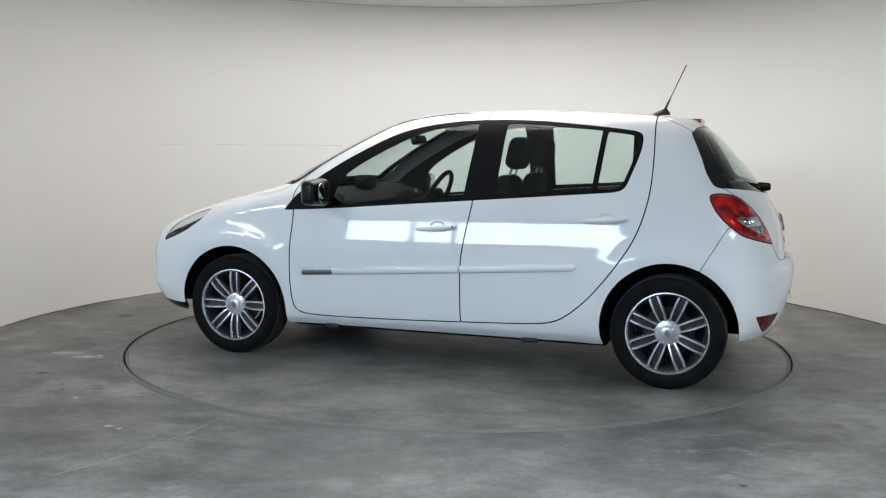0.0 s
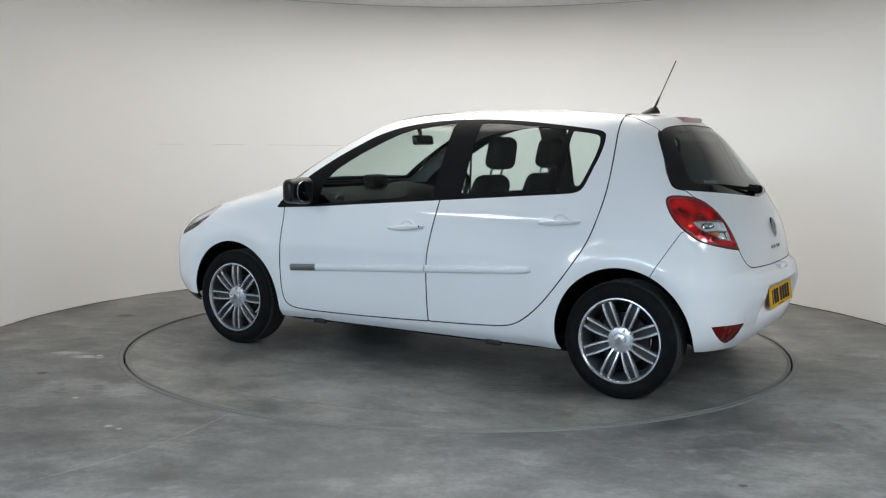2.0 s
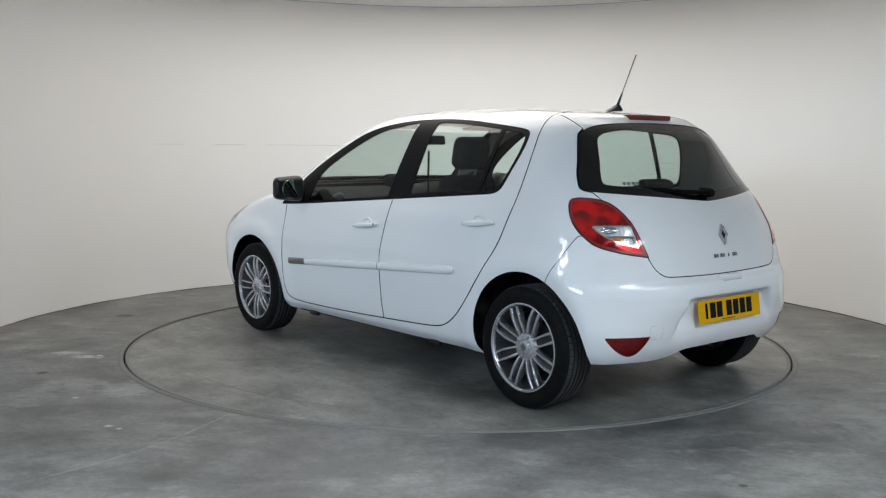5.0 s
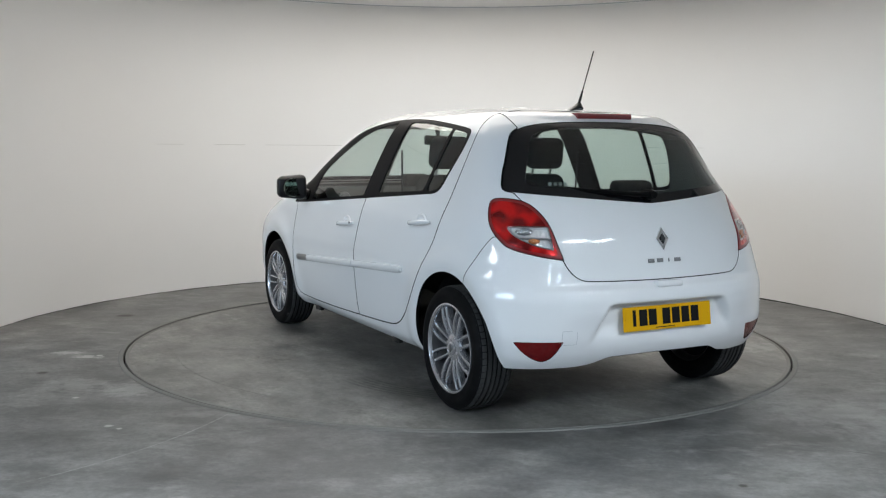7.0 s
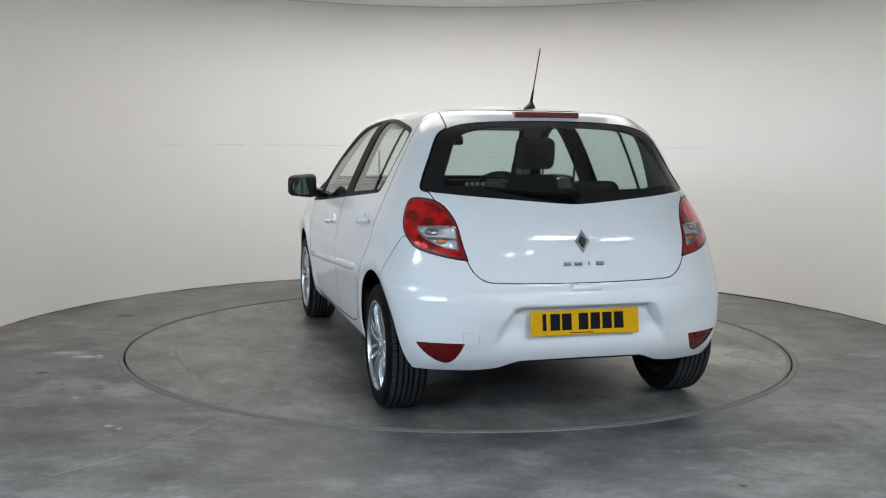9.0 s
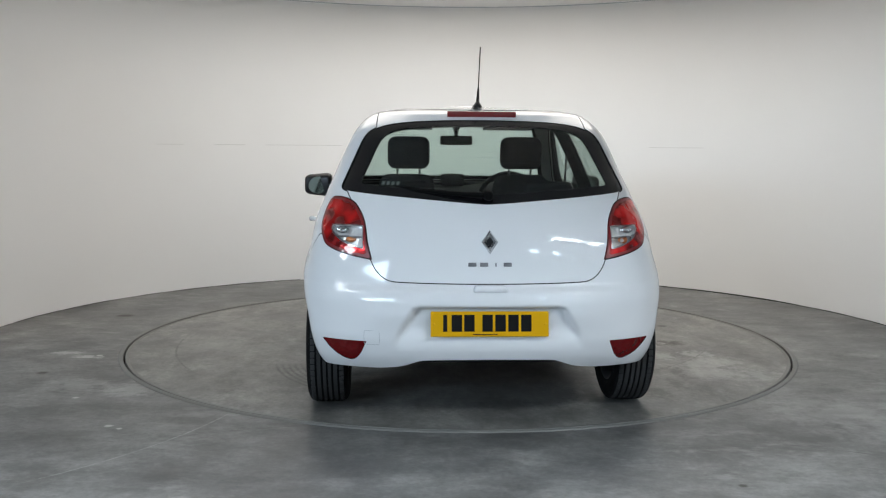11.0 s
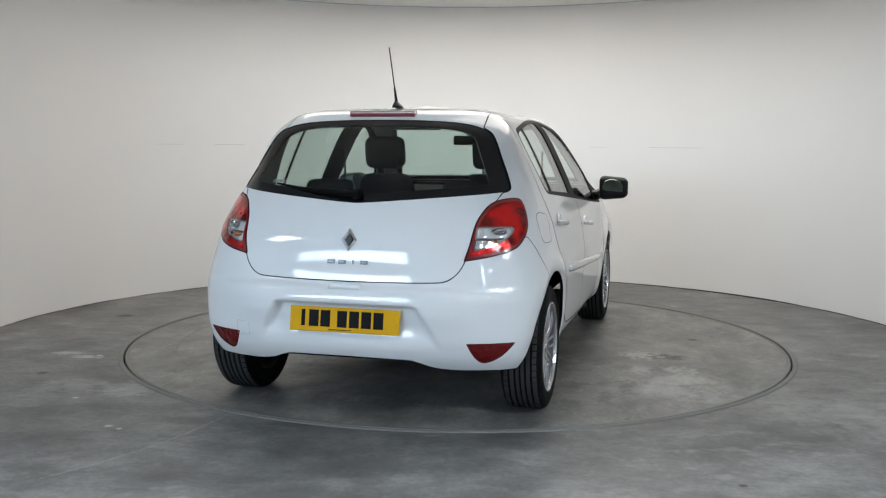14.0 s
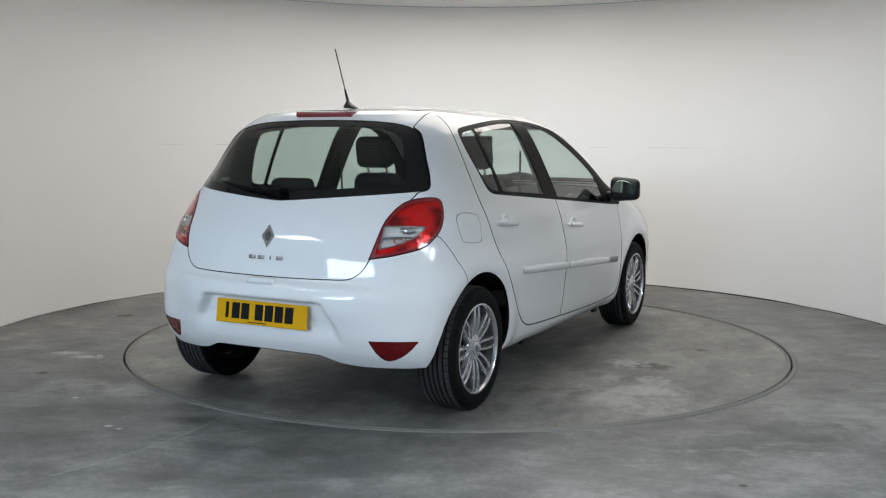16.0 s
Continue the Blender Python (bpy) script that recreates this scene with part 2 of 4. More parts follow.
M_REDBACK = material("red_reflector", (0.17, 0.0015, 0.003), 0.16, 0.3, 0.4)
faceted(M_REDBACK, 34, 0.5, 0.01)
M_REDEDGE = material("deep_red_plastic", (0.20, 0.002, 0.004), 0.3, 0.0, 1.0)
M_RED = material("red_lens_plastic", (0.60, 0.003, 0.005), 0.20, 0.55, 0.8)
# noise from dark to bright red paints highlights and dim zones into the lens
_r = noise_of(M_RED, 11, 1.5, 0.45, (1, 1, 1.3))
into(M_RED, mix(M_RED, ramp(M_RED, _r, [(0.40, (0, 0, 0)), (0.60, (1, 1, 1))]), (0.22, 0.001, 0.002), (0.85, 0.006, 0.006)), "Base Color")
bump(M_RED, noise_of(M_RED, 18, 1.0, 0.4), 0.6, 0.02)
M_AMBER = material("amber_bulb", (0.72, 0.26, 0.09), 0.2, 0.2, 0.6)
M_CLEARBACK = material("silvered_reflector", (0.90, 0.89, 0.87), 0.2, 0.35)
faceted(M_CLEARBACK, 40, 0.6, 0.012, (1, 1, 0.30))
M_HEADBOWL = material("pale_lamp_moulding", (0.70, 0.70, 0.69), 0.25, 0.1, 0.6)
faceted(M_HEADBOWL, 30, 0.4, 0.01, (0.3, 1, 1))


def glass(name, tint, gloss=0.045):
    """A clear pane: see-through with its tint, glossier at grazing angles."""
    m = bpy.data.materials.new(name)
    m.use_nodes = True
    t = m.node_tree
    t.nodes.remove(t.nodes["Principled BSDF"])
    lw = node(m, "ShaderNodeLayerWeight", Blend=0.5)
    p = m.node_tree.nodes.new("ShaderNodeMath")
    p.operation = "POWER"
    p.inputs[1].default_value = 4.0
    link(m, lw.outputs["Facing"], p.inputs[0])
    a = m.node_tree.nodes.new("ShaderNodeMath")
    a.operation, a.use_clamp = "MULTIPLY_ADD", True
    a.inputs[1].default_value, a.inputs[2].default_value = 0.75, gloss
    link(m, p.outputs[0], a.inputs[0])
    tr = node(m, "ShaderNodeBsdfTransparent")
    tr.inputs[0].default_value = (*tint, 1)
    gl = node(m, "ShaderNodeBsdfGlossy", Roughness=0.012)
    gl.inputs[0].default_value = (1, 1, 1, 1)
    ms = m.node_tree.nodes.new("ShaderNodeMixShader")
    link(m, a.outputs[0], ms.inputs[0])
    link(m, tr.outputs[0], ms.inputs[1])
    link(m, gl.outputs[0], ms.inputs[2])
    link(m, ms.outputs[0], t.nodes["Material Output"].inputs[0])
    return m


M_BORDER = material("black_printed_glass", (0.006, 0.006, 0.007), 0.10, spec=0.4)
M_WIPER = material("matt_black_rubber", (0.005, 0.005, 0.005), 0.7, spec=0.06)
M_JOINT = material("panel_joint", (0.42, 0.43, 0.45), 0.5)
M_REARGLASS = glass("dark_tinted_glass", (0.63, 0.73, 0.69))
M_GLASS = glass("green_tinted_glass", (0.80, 0.88, 0.85))
M_CLEARLENS = glass("clear_lens", (0.95, 0.95, 0.95), 0.05)


# ---- building helpers ----
def empty_thing(name, label, category, m, group=""):
    ob = new(name)
    ob.empty_display_size = 0.2
    ob.matrix_world = m
    return tagged(ob, label, category, group)


def put(name, me, mat, parent=None, label=""):
    me.materials.append(mat)
    ob = new(name, me)
    if parent is not None:
        ob.parent = parent
    return tagged(ob, label)


def part(name, bm, mat, parent=None, label="", smooth=True, angle=35):
    """Links a bmesh as one mesh object, under a thing or a part."""
    me = bpy.data.meshes.new(name)
    bmesh.ops.recalc_face_normals(bm, faces=bm.faces)
    if smooth:
        lim = radians(angle)
        for f in bm.faces:
            f.smooth = True
        for e in bm.edges:
            e.smooth = len(e.link_faces) == 2 and e.calc_face_angle(0) < lim
    bm.to_mesh(me)
    bm.free()
    return put(name, me, mat, parent, label)


def rbox(bm, size, m=None, bevel=0.01, seg=2, taper=None):
    """A rounded box of that size, at the pose m; taper scales its top in x and y."""
    r = bmesh.ops.create_cube(bm, size=1.0)
    vs = r["verts"]
    for v in vs:
        k = (1, 1) if taper is None or v.co.z < 0 else taper
        v.co = Vector((v.co.x * size[0] * k[0], v.co.y * size[1] * k[1], v.co.z * size[2]))
    es = list({e for v in vs for e in v.link_edges})
    if bevel:
        r = bmesh.ops.bevel(bm, geom=es, offset=bevel, segments=seg, profile=0.5, affect="EDGES", clamp_overlap=True)
        vs = list({v for f in r["faces"] for v in f.verts} | {v for v in vs if v.is_valid})
    if m is not None:
        bmesh.ops.transform(bm, matrix=m, verts=vs)
    return vs


def lathe(bm, profile, n=64, axis="Y", closed=False):
    """Turns (radius, along) pairs about an axis."""
    rings = []
    for r, a in profile:
        ring = []
        for i in range(n):
            c, s = math.cos(2 * math.pi * i / n) * r, math.sin(2 * math.pi * i / n) * r
            ring.append(bm.verts.new((c, a, s) if axis == "Y" else (c, s, a)))
        rings.append(ring)
    pairs = list(zip(rings, rings[1:])) + ([(rings[-1], rings[0])] if closed else [])
    for p, q in pairs:
        for i in range(n):
            bm.faces.new((p[i], p[(i + 1) % n], q[(i + 1) % n], q[i]))
    return rings


def tube(bm, pts, radii, n=10):
    """A round bar along points."""
    pts = [Vector(p) for p in pts]
    rings = []
    for i, p in enumerate(pts):
        d = (pts[min(i + 1, len(pts) - 1)] - pts[max(i - 1, 0)]).normalized()
        a = d.orthogonal().normalized()
        b = d.cross(a)
        r = radii[i] if isinstance(radii, (list, tuple)) else radii
        rings.append([bm.verts.new(p + (a * math.cos(2 * math.pi * k / n) + b * math.sin(2 * math.pi * k / n)) * r) for k in range(n)])
    # keep neighbouring rings in step
    for p, q in zip(rings, rings[1:]):
        s = min(range(n), key=lambda k: (q[k].co - p[0].co).length)
        q[:] = q[s:] + q[:s]
        if (q[1].co - p[1].co).length > (q[-1].co - p[1].co).length:
            q[:] = [q[0]] + q[:0:-1]
        for k in range(n):
            bm.faces.new((p[k], p[(k + 1) % n], q[(k + 1) % n], q[k]))
    bm.faces.new(rings[0])
    bm.faces.new(rings[-1])


def sheet(bm, rows):
    """Quads over a grid of points."""
    vs = [[bm.verts.new(p) for p in r] for r in rows]
    for a, b in zip(vs, vs[1:]):
        for i in range(len(a) - 1):
            bm.faces.new((a[i], a[i + 1], b[i + 1], b[i]))


# ---- hall and studio ----
def build_floor():
    bm = bmesh.new()
    x0, x1, y0, y1, _ = HALL
    n = 128
    ring = [(CENTRE[0] + (TABLE_R + 0.035) * math.cos(2 * math.pi * i / n), CENTRE[1] + (TABLE_R + 0.035) * math.sin(2 * math.pi * i / n)) for i in range(n)]
    inner = [bm.verts.new((x, y, 0)) for x, y in ring]
    low = [bm.verts.new((x, y, -0.06)) for x, y in ring]
    outer = []
    for x, y in ring:
        dx, dy = x - CENTRE[0], y - CENTRE[1]
        k = min((x1 - CENTRE[0]) / abs(dx) if abs(dx) > 1e-6 else 1e9, ((y1 if dy > 0 else -y0) + (-CENTRE[1] if dy > 0 else CENTRE[1])) / abs(dy) if abs(dy) > 1e-6 else 1e9)
        outer.append(bm.verts.new((CENTRE[0] + dx * k, CENTRE[1] + dy * k, 0)))
    for i in range(n):
        j = (i + 1) % n
        bm.faces.new((inner[i], outer[i], outer[j], inner[j]))
        bm.faces.new((low[i], inner[i], inner[j], low[j]))
    tagged(part("floor", bm, M_FLOOR, smooth=False), "grey power-floated concrete floor with pale scuffs and stains", "floor", "", "structure")
    # pit under the turntable's edge and the steel rim let into the floor
    bm = bmesh.new()
    lathe(bm, [(TABLE_R - 0.3, -0.058), (TABLE_R + 0.035, -0.058)], 128, "Z")
    ob = part("pit_bottom", bm, M_DARKGAP)
    ob.location = (*CENTRE, 0)
    tagged(ob, "dark gap below the edge of the turntable", "gap", "", "structure")
    bm = bmesh.new()
    lathe(bm, [(TABLE_R + 0.012, -0.05), (TABLE_R + 0.012, 0.004), (TABLE_R + 0.034, 0.006), (TABLE_R + 0.040, 0.0008), (TABLE_R + 0.040, -0.02)], 160, "Z")
    ob = part("trim_rim", bm, M_STEEL, angle=50)
    ob.location = (*CENTRE, 0)
    tagged(ob, "worn grey steel ring set in the floor round the turntable", "rim", "", "structure")


def build_turntable():
    bm = bmesh.new()
    prof = [(0.001, 0.0), (0.7, 0.0), (1.4, 0.0), (TABLE_R - 0.004, 0.0), (TABLE_R, -0.004), (TABLE_R, -0.05)]
    lathe(bm, prof, 160, "Z")
    root = empty_thing("turntable", "round concrete-topped turntable flush with the floor", "turntable", pose(*CENTRE, 0))
    part("table_top", bm, M_TABLE, root, angle=40)
    bm = bmesh.new()
    lathe(bm, [(TABLE_R - 0.022, 0.0006), (TABLE_R - 0.020, 0.002), (TABLE_R - 0.003, 0.002), (TABLE_R + 0.001, -0.003), (TABLE_R + 0.001, -0.05)], 160, "Z")
    part("edge_band", bm, M_STEEL, root, "worn steel edge band", angle=40)
    return root


def build_wall():
    a0, a1, n = -12.0, 192.0, 120
    bm = bmesh.new()
    rows = [[], [], [], []]
    for i in range(n + 1):
        a = radians(a0 + (a1 - a0) * i / n)
        c, s = math.cos(a), math.sin(a)
        for row, (r, z) in zip(rows, ((WALL_R + 0.10, 0), (WALL_R, 0), (WALL_R, WALL_H), (WALL_R + 0.10, WALL_H))):
            row.append((CENTRE[0] + r * c, CENTRE[1] + r * s, z))
    sheet(bm, rows)
    for k in (0, n):
        bm.faces.new([bm.verts.new(r[k]) for r in rows])
    wall = tagged(part("wall_curved", bm, M_WALL, angle=40), "smooth white curved studio wall round the turntable", "wall", "", "structure")
    # faint joint between the lower and the upper boards
    for b0, b1 in ((110.5, 124.0), (127.5, 133.0), (138.5, 143.5), (47.0, 56.5), (64.0, 67.0)):
        bm = bmesh.new()
        m = max(4, int((b1 - b0) / 1.5))
        low, high = [], []
        for i in range(m + 1):
            a = radians(b0 + (b1 - b0) * i / m)
            for row, z in ((low, 1.2635), (high, 1.2665)):
                row.append((CENTRE[0] + (WALL_R - 0.0015) * math.cos(a), CENTRE[1] + (WALL_R - 0.0015) * math.sin(a), z))
        sheet(bm, [low, high])
        part("board_joint", bm, M_SEAM, wall)
    # open joint at the foot of the wall, and a pale scuff above it
    for b0, b1 in ((6.0, 63.0), (118.0, 176.0)):
        bm = bmesh.new()
        low, high = [], []
        for i in range(61):
            a = radians(b0 + (b1 - b0) * i / 60)
            tall = 0.004 + 0.004 * noise.noise((a * 9, 0.3, 0)) + (0.004 * min(1, i / 30) if b0 < 90 else 0)
            for row, z in ((low, 0.0005), (high, max(0.0015, tall))):
                row.append((CENTRE[0] + (WALL_R - 0.0015) * math.cos(a), CENTRE[1] + (WALL_R - 0.0015) * math.sin(a), z))
        sheet(bm, [low, high])
        part("foot_joint", bm, M_DARKGAP, wall, "dark open joint at the foot of the wall")
    # the studio's ceiling: round over the wall, straight-sided towards the hall
    r = WALL_R - 0.002
    edge = [(CENTRE[0] + r * math.cos(radians(180 * i / 60)), CENTRE[1] + r * math.sin(radians(180 * i / 60))) for i in range(61)]
    edge += [(CENTRE[0] - r, -3.75), (CENTRE[0] + r, -3.75)]
    bm = bmesh.new()
    low = [bm.verts.new((x, y, WALL_H + 0.006)) for x, y in edge]
    high = [bm.verts.new((x, y, WALL_H + 0.06)) for x, y in edge]
    bm.faces.new(low)
    bm.faces.new(high)
    for i in range(len(edge)):
        j = (i + 1) % len(edge)
        bm.faces.new((low[i], low[j], high[j], high[i]))
    tagged(part("ceiling_studio", bm, M_SOFFIT, smooth=False), "pale plastered studio ceiling above the curved wall", "ceiling", "", "structure")


def build_hall():
    x0, x1, y0, y1, h = HALL
    t = 0.2

    def slab(name, ax0, ax1, ay0, ay1, az0, az1, mat, label, cat):
        bm = bmesh.new()
        rbox(bm, (ax1 - ax0, ay1 - ay0, az1 - az0), pose((ax0 + ax1) / 2, (ay0 + ay1) / 2, (az0 + az1) / 2), 0)
        tagged(part(name, bm, mat, smooth=False), label, cat, "", "structure")
    slab("wall_north", x0 - t, x1 + t, y1, y1 + t, 0, h, M_HALL, "plain grey painted hall wall", "wall")
    slab("wall_west", x0 - t, x0, y0, y1, 0, h, M_HALL, "plain grey painted hall wall", "wall")
    slab("wall_east", x1, x1 + t, y0, y1, 0, h, M_HALL, "plain grey painted hall wall", "wall")
    # end wall with its window openings
    xs = sorted({x0 - t, x1 + t} | {v for w in WINDOWS for v in w[:2]})
    zs = sorted({0.0, h} | {v for w in WINDOWS for v in w[2:]})
    bm = bmesh.new()
    for a, b in zip(xs, xs[1:]):
        for c, d in zip(zs, zs[1:]):
            mx, mz = (a + b) / 2, (c + d) / 2
            if not any(w[0] < mx < w[1] and w[2] < mz < w[3] for w in WINDOWS):
                rbox(bm, (b - a, t, d - c), pose(mx, y0 - t / 2, mz), 0)
    tagged(part("wall_south", bm, M_HALL, smooth=False), "plain grey hall wall with window openings", "wall", "", "structure")
    # glazing bars in the long window
    w = WINDOWS[0]
    for x in (w[0] + 2.1, w[0] + 3.3):
        slab("trim_glazing_bar", x - .06, x + .06, y0 + .08, y0 + .16, w[2], w[3], M_ROOF, "grey upright glazing bar", "glazing bar")
    # roof with its openings for the skylights and the added fill lamps
    xs = sorted({x0 - t, x1 + t} | {x + s * sx / 2 for x, y, sx, sy in SKYLIGHTS_AND_FILL for s in (-1, 1)})
    ys = sorted({y0 - t, y1 + t} | {y + s * sy / 2 for x, y, sx, sy in SKYLIGHTS_AND_FILL for s in (-1, 1)})
    bm = bmesh.new()
    for a, b in zip(xs, xs[1:]):
        for c, d in zip(ys, ys[1:]):
            mx, my = (a + b) / 2, (c + d) / 2
            if any(abs(mx - x) < sx / 2 and abs(my - y) < sy / 2 for x, y, sx, sy in SKYLIGHTS_AND_FILL):
                continue
            rbox(bm, (b - a, d - c, 0.15), pose(mx, my, h + 0.075), 0)
    tagged(part("ceiling", bm, M_ROOF, smooth=False), "grey profiled hall roof with openings for skylights and added fill lamps", "ceiling", "", "structure")


build_floor()
turntable = build_turntable()
build_wall()
build_hall()

# ---- the car's body surface: plan outlines stacked over the height ----
def pchip(keys, vals, q):
    """Smooth monotone curve through (keys, vals), read at q."""
    k, v, q = np.asarray(keys, float), np.asarray(vals, float), np.asarray(q, float)
    h = np.diff(k)
    d = np.diff(v) / h
    m = np.zeros(len(k))
    for i in range(1, len(k) - 1):
        if d[i - 1] * d[i] > 0:
            a, b = 2 * h[i] + h[i - 1], h[i] + 2 * h[i - 1]
            m[i] = (a + b) / (a / d[i - 1] + b / d[i])
    m[0], m[-1] = d[0], d[-1]
    q = np.clip(q, k[0], k[-1])
    i = np.clip(np.searchsorted(k, q) - 1, 0, len(k) - 2)
    t = (q - k[i]) / h[i]
    return ((1 + 2 * t) * (1 - t) ** 2 * v[i] + t * (1 - t) ** 2 * h[i] * m[i]
            + t * t * (3 - 2 * t) * v[i + 1] + t * t * (t - 1) * h[i] * m[i + 1])


def rear_x(z):
    return pchip((.20, .25, .33, .42, .55, .60, .632, .67, .74, .82, .94, 1.05, 1.15, 1.25, 1.33, 1.385, 1.405, 1.43, 1.455, 1.47),
                 (-.46, -.52, -.575, -.600, -.598, -.588, -.575, -.567, -.557, -.54, -.485, -.41, -.33, -.24, -.16, -.085, -.06, .12, .50, .85), z)


def rear_round(z):
    return pchip((.2, .6, .8, 1.0, 1.1, 1.2, 1.3, 1.4, 1.47), (.36, .40, .44, .50, .49, .40, .30, .28, .2), z)


def front_x(z):
    return pchip((.20, .27, .40, .55, .66, .74, .80, .86, .92, .97, 1.01, 1.10, 1.20, 1.30, 1.38, 1.42, 1.45, 1.47),
                 (3.25, 3.34, 3.40, 3.40, 3.37, 3.30, 3.18, 3.01, 2.79, 2.59, 2.46, 2.30, 2.12, 1.93, 1.75, 1.60, 1.38, 1.05), z)


def front_round(z):
    return pchip((.2, .6, .8, 1.0, 1.2, 1.4, 1.47), (.55, .60, .62, .55, .45, .40, .2), z)


def half_width(x, z):
    """Half the width of the body at a place along it and a height."""
    w = pchip((.18, .24, .29, .36, .48, .58, .64, .70, .78, .87, .94, .98, 1.05, 1.15, 1.25, 1.32, 1.37, 1.40, 1.43, 1.455, 1.47),
              (.74, .795, .812, .825, .838, .848, .850, .844, .832, .816, .793, .776, .747, .703, .655, .617, .577, .537, .45, .29, .10), z)
    taper = pchip((-.7, -.2, .4, 1.2, 2.2, 2.9, 3.4), (.935, .977, .995, 1.0, .992, .962, .93), x)
    flare = 0.016 * (np.exp(-((np.hypot(x, z - .30) - .40) / .07) ** 2) + np.exp(-((np.hypot(x - 2.575, z - .30) - .40) / .07) ** 2))
    low = np.clip((1.0 - z) / .3, 0, 1)
    return w * taper + flare * low


def outline(z, n_rear=80, n_side=110, n_front=30):
    """Half a plan outline at the height z: rear centre, left side, front centre."""
    n = pchip((.2, .6, .9, 1.1, 1.35, 1.47), (2.9, 2.8, 2.6, 2.8, 2.8, 2.3), z)
    xr, rr, xf, rf = rear_x(z), rear_round(z), front_x(z), front_round(z)
    span = xf - xr
    rr, rf = min(rr, .45 * span), min(rf, .45 * span)
    a = np.pi / 2 * np.linspace(0, 1, n_rear, endpoint=False) ** 1.4
    xs = [xr + rr * (1 - np.cos(a) ** (2 / n)), np.linspace(xr + rr, xf - rf, n_side, endpoint=False)]
    ys = [np.sin(a) ** (2 / n), np.ones(n_side)]
    b = np.linspace(np.pi / 2, 0, n_front)
    xs.append(xf - rf * (1 - np.clip(np.cos(b), 0, 1) ** (2 / n)))
    ys.append(np.clip(np.sin(b), 0, 1) ** (2 / n))
    x = np.concatenate(xs)
    return x, half_width(x, z) * np.concatenate(ys)


# ---- panels cut out of the body surface ----
class Skin:
    """Points, their normals and polygons of a piece of surface."""

    def __init__(self, p, n, faces):
        self.p, self.n, self.faces = p, n, faces


def body_skin():
    """The left half of the body surface."""
    v = np.concatenate([np.linspace(.185, 1.40, 136)[:-1], 1.40 + .063 * np.sin(np.linspace(0, np.pi / 2, 12))])
    rows = [outline(z) for z in v]
    nx = len(rows[0][0])
    p = np.array([[(x, y, z) for x, y in zip(*r)] for r, z in zip(rows, v)])
    # the bumper's upper edge stands out as a ledge below the tailgate
    rise = np.clip((p[..., 2] - .40) / .12, 0, 1) * np.clip((.634 - p[..., 2]) / .022, 0, 1)
    ease = lambda k: k * k * (3 - 2 * k)
    p[..., 0] -= np.where(p[..., 0] < -.2, .024 * ease(rise) * ease(np.clip((.66 - p[..., 1]) / .26, 0, 1)), 0)
    du, dv = np.gradient(p, axis=1), np.gradient(p, axis=0)
    n = np.cross(du, dv)
    n /= np.linalg.norm(n, axis=2, keepdims=True) + 1e-12
    if n[40, 90, 1] < 0:
        n = -n
    n[:, 0, 1] = n[:, -1, 1] = 0
    n /= np.linalg.norm(n, axis=2, keepdims=True) + 1e-12
    # the crown of the roof closes to the middle line
    for k, up in ((.6, .003), (.25, .005), (0, .006)):
        p = np.concatenate([p, (p[len(v) - 1] * (1, k, 1) + (0, 0, up))[None]])
        n = np.concatenate([n, np.tile((0.0, 0.03 * k, 1.0), (1, nx, 1))])
    faces = []
    for j in range(len(v) + 2):
        for i in range(nx - 1):
            faces.append((j * nx + i, (j + 1) * nx + i, (j + 1) * nx + i + 1, j * nx + i + 1))
    return Skin(p.reshape(-1, 3), n.reshape(-1, 3), faces)


def split(skin, field):
    """Cuts a skin where the field is zero. Returns the pieces below and above zero."""
    f = field(skin.p)
    f = np.where(np.abs(f) < 1e-7, 1e-7, f)
    p, n = list(skin.p), list(skin.n)
    cut = {}
    low, high = [], []
    for face in skin.faces:
        s = [f[i] < 0 for i in face]
        if all(s):
            low.append(face)
        elif not any(s):
            high.append(face)
        else:
            a, b = [], []
            m = len(face)
            for k in range(m):
                i, j = face[k], face[(k + 1) % m]
                (a if s[k] else b).append(i)
                if s[k] != s[(k + 1) % m]:
                    key = (min(i, j), max(i, j))
                    if key not in cut:
                        t = f[i] / (f[i] - f[j])
                        cut[key] = len(p)
                        p.append(p[i] + (p[j] - p[i]) * t)
                        q = n[i] + (n[j] - n[i]) * t
                        n.append(q / (np.linalg.norm(q) + 1e-12))
                    a.append(cut[key])
                    b.append(cut[key])
            if len(a) > 2:
                low.append(tuple(a))
            if len(b) > 2:
                high.append(tuple(b))
    p, n = np.array(p), np.array(n)
    return tidy(p, n, low), tidy(p, n, high)


def tidy(p, n, faces):
    used = sorted({i for f in faces for i in f})
    back = {o: k for k, o in enumerate(used)}
    return Skin(p[used], n[used], [tuple(back[i] for i in f) for f in faces])


def joined(*skins):
    p, n, faces, k = [], [], [], 0
    for s in skins:
        if len(s.p) == 0:
            continue
        p.append(s.p)
        n.append(s.n)
        faces += [tuple(i + k for i in f) for f in s.faces]
        k += len(s.p)
    return Skin(np.concatenate(p), np.concatenate(n), faces)


def mirrored(s):
    return Skin(s.p * (1, -1, 1), s.n * (1, -1, 1), [f[::-1] for f in s.faces])


def both(s):
    return joined(s, mirrored(s))


def offset(s, d):
    return Skin(s.p + s.n * d, s.n, s.faces)


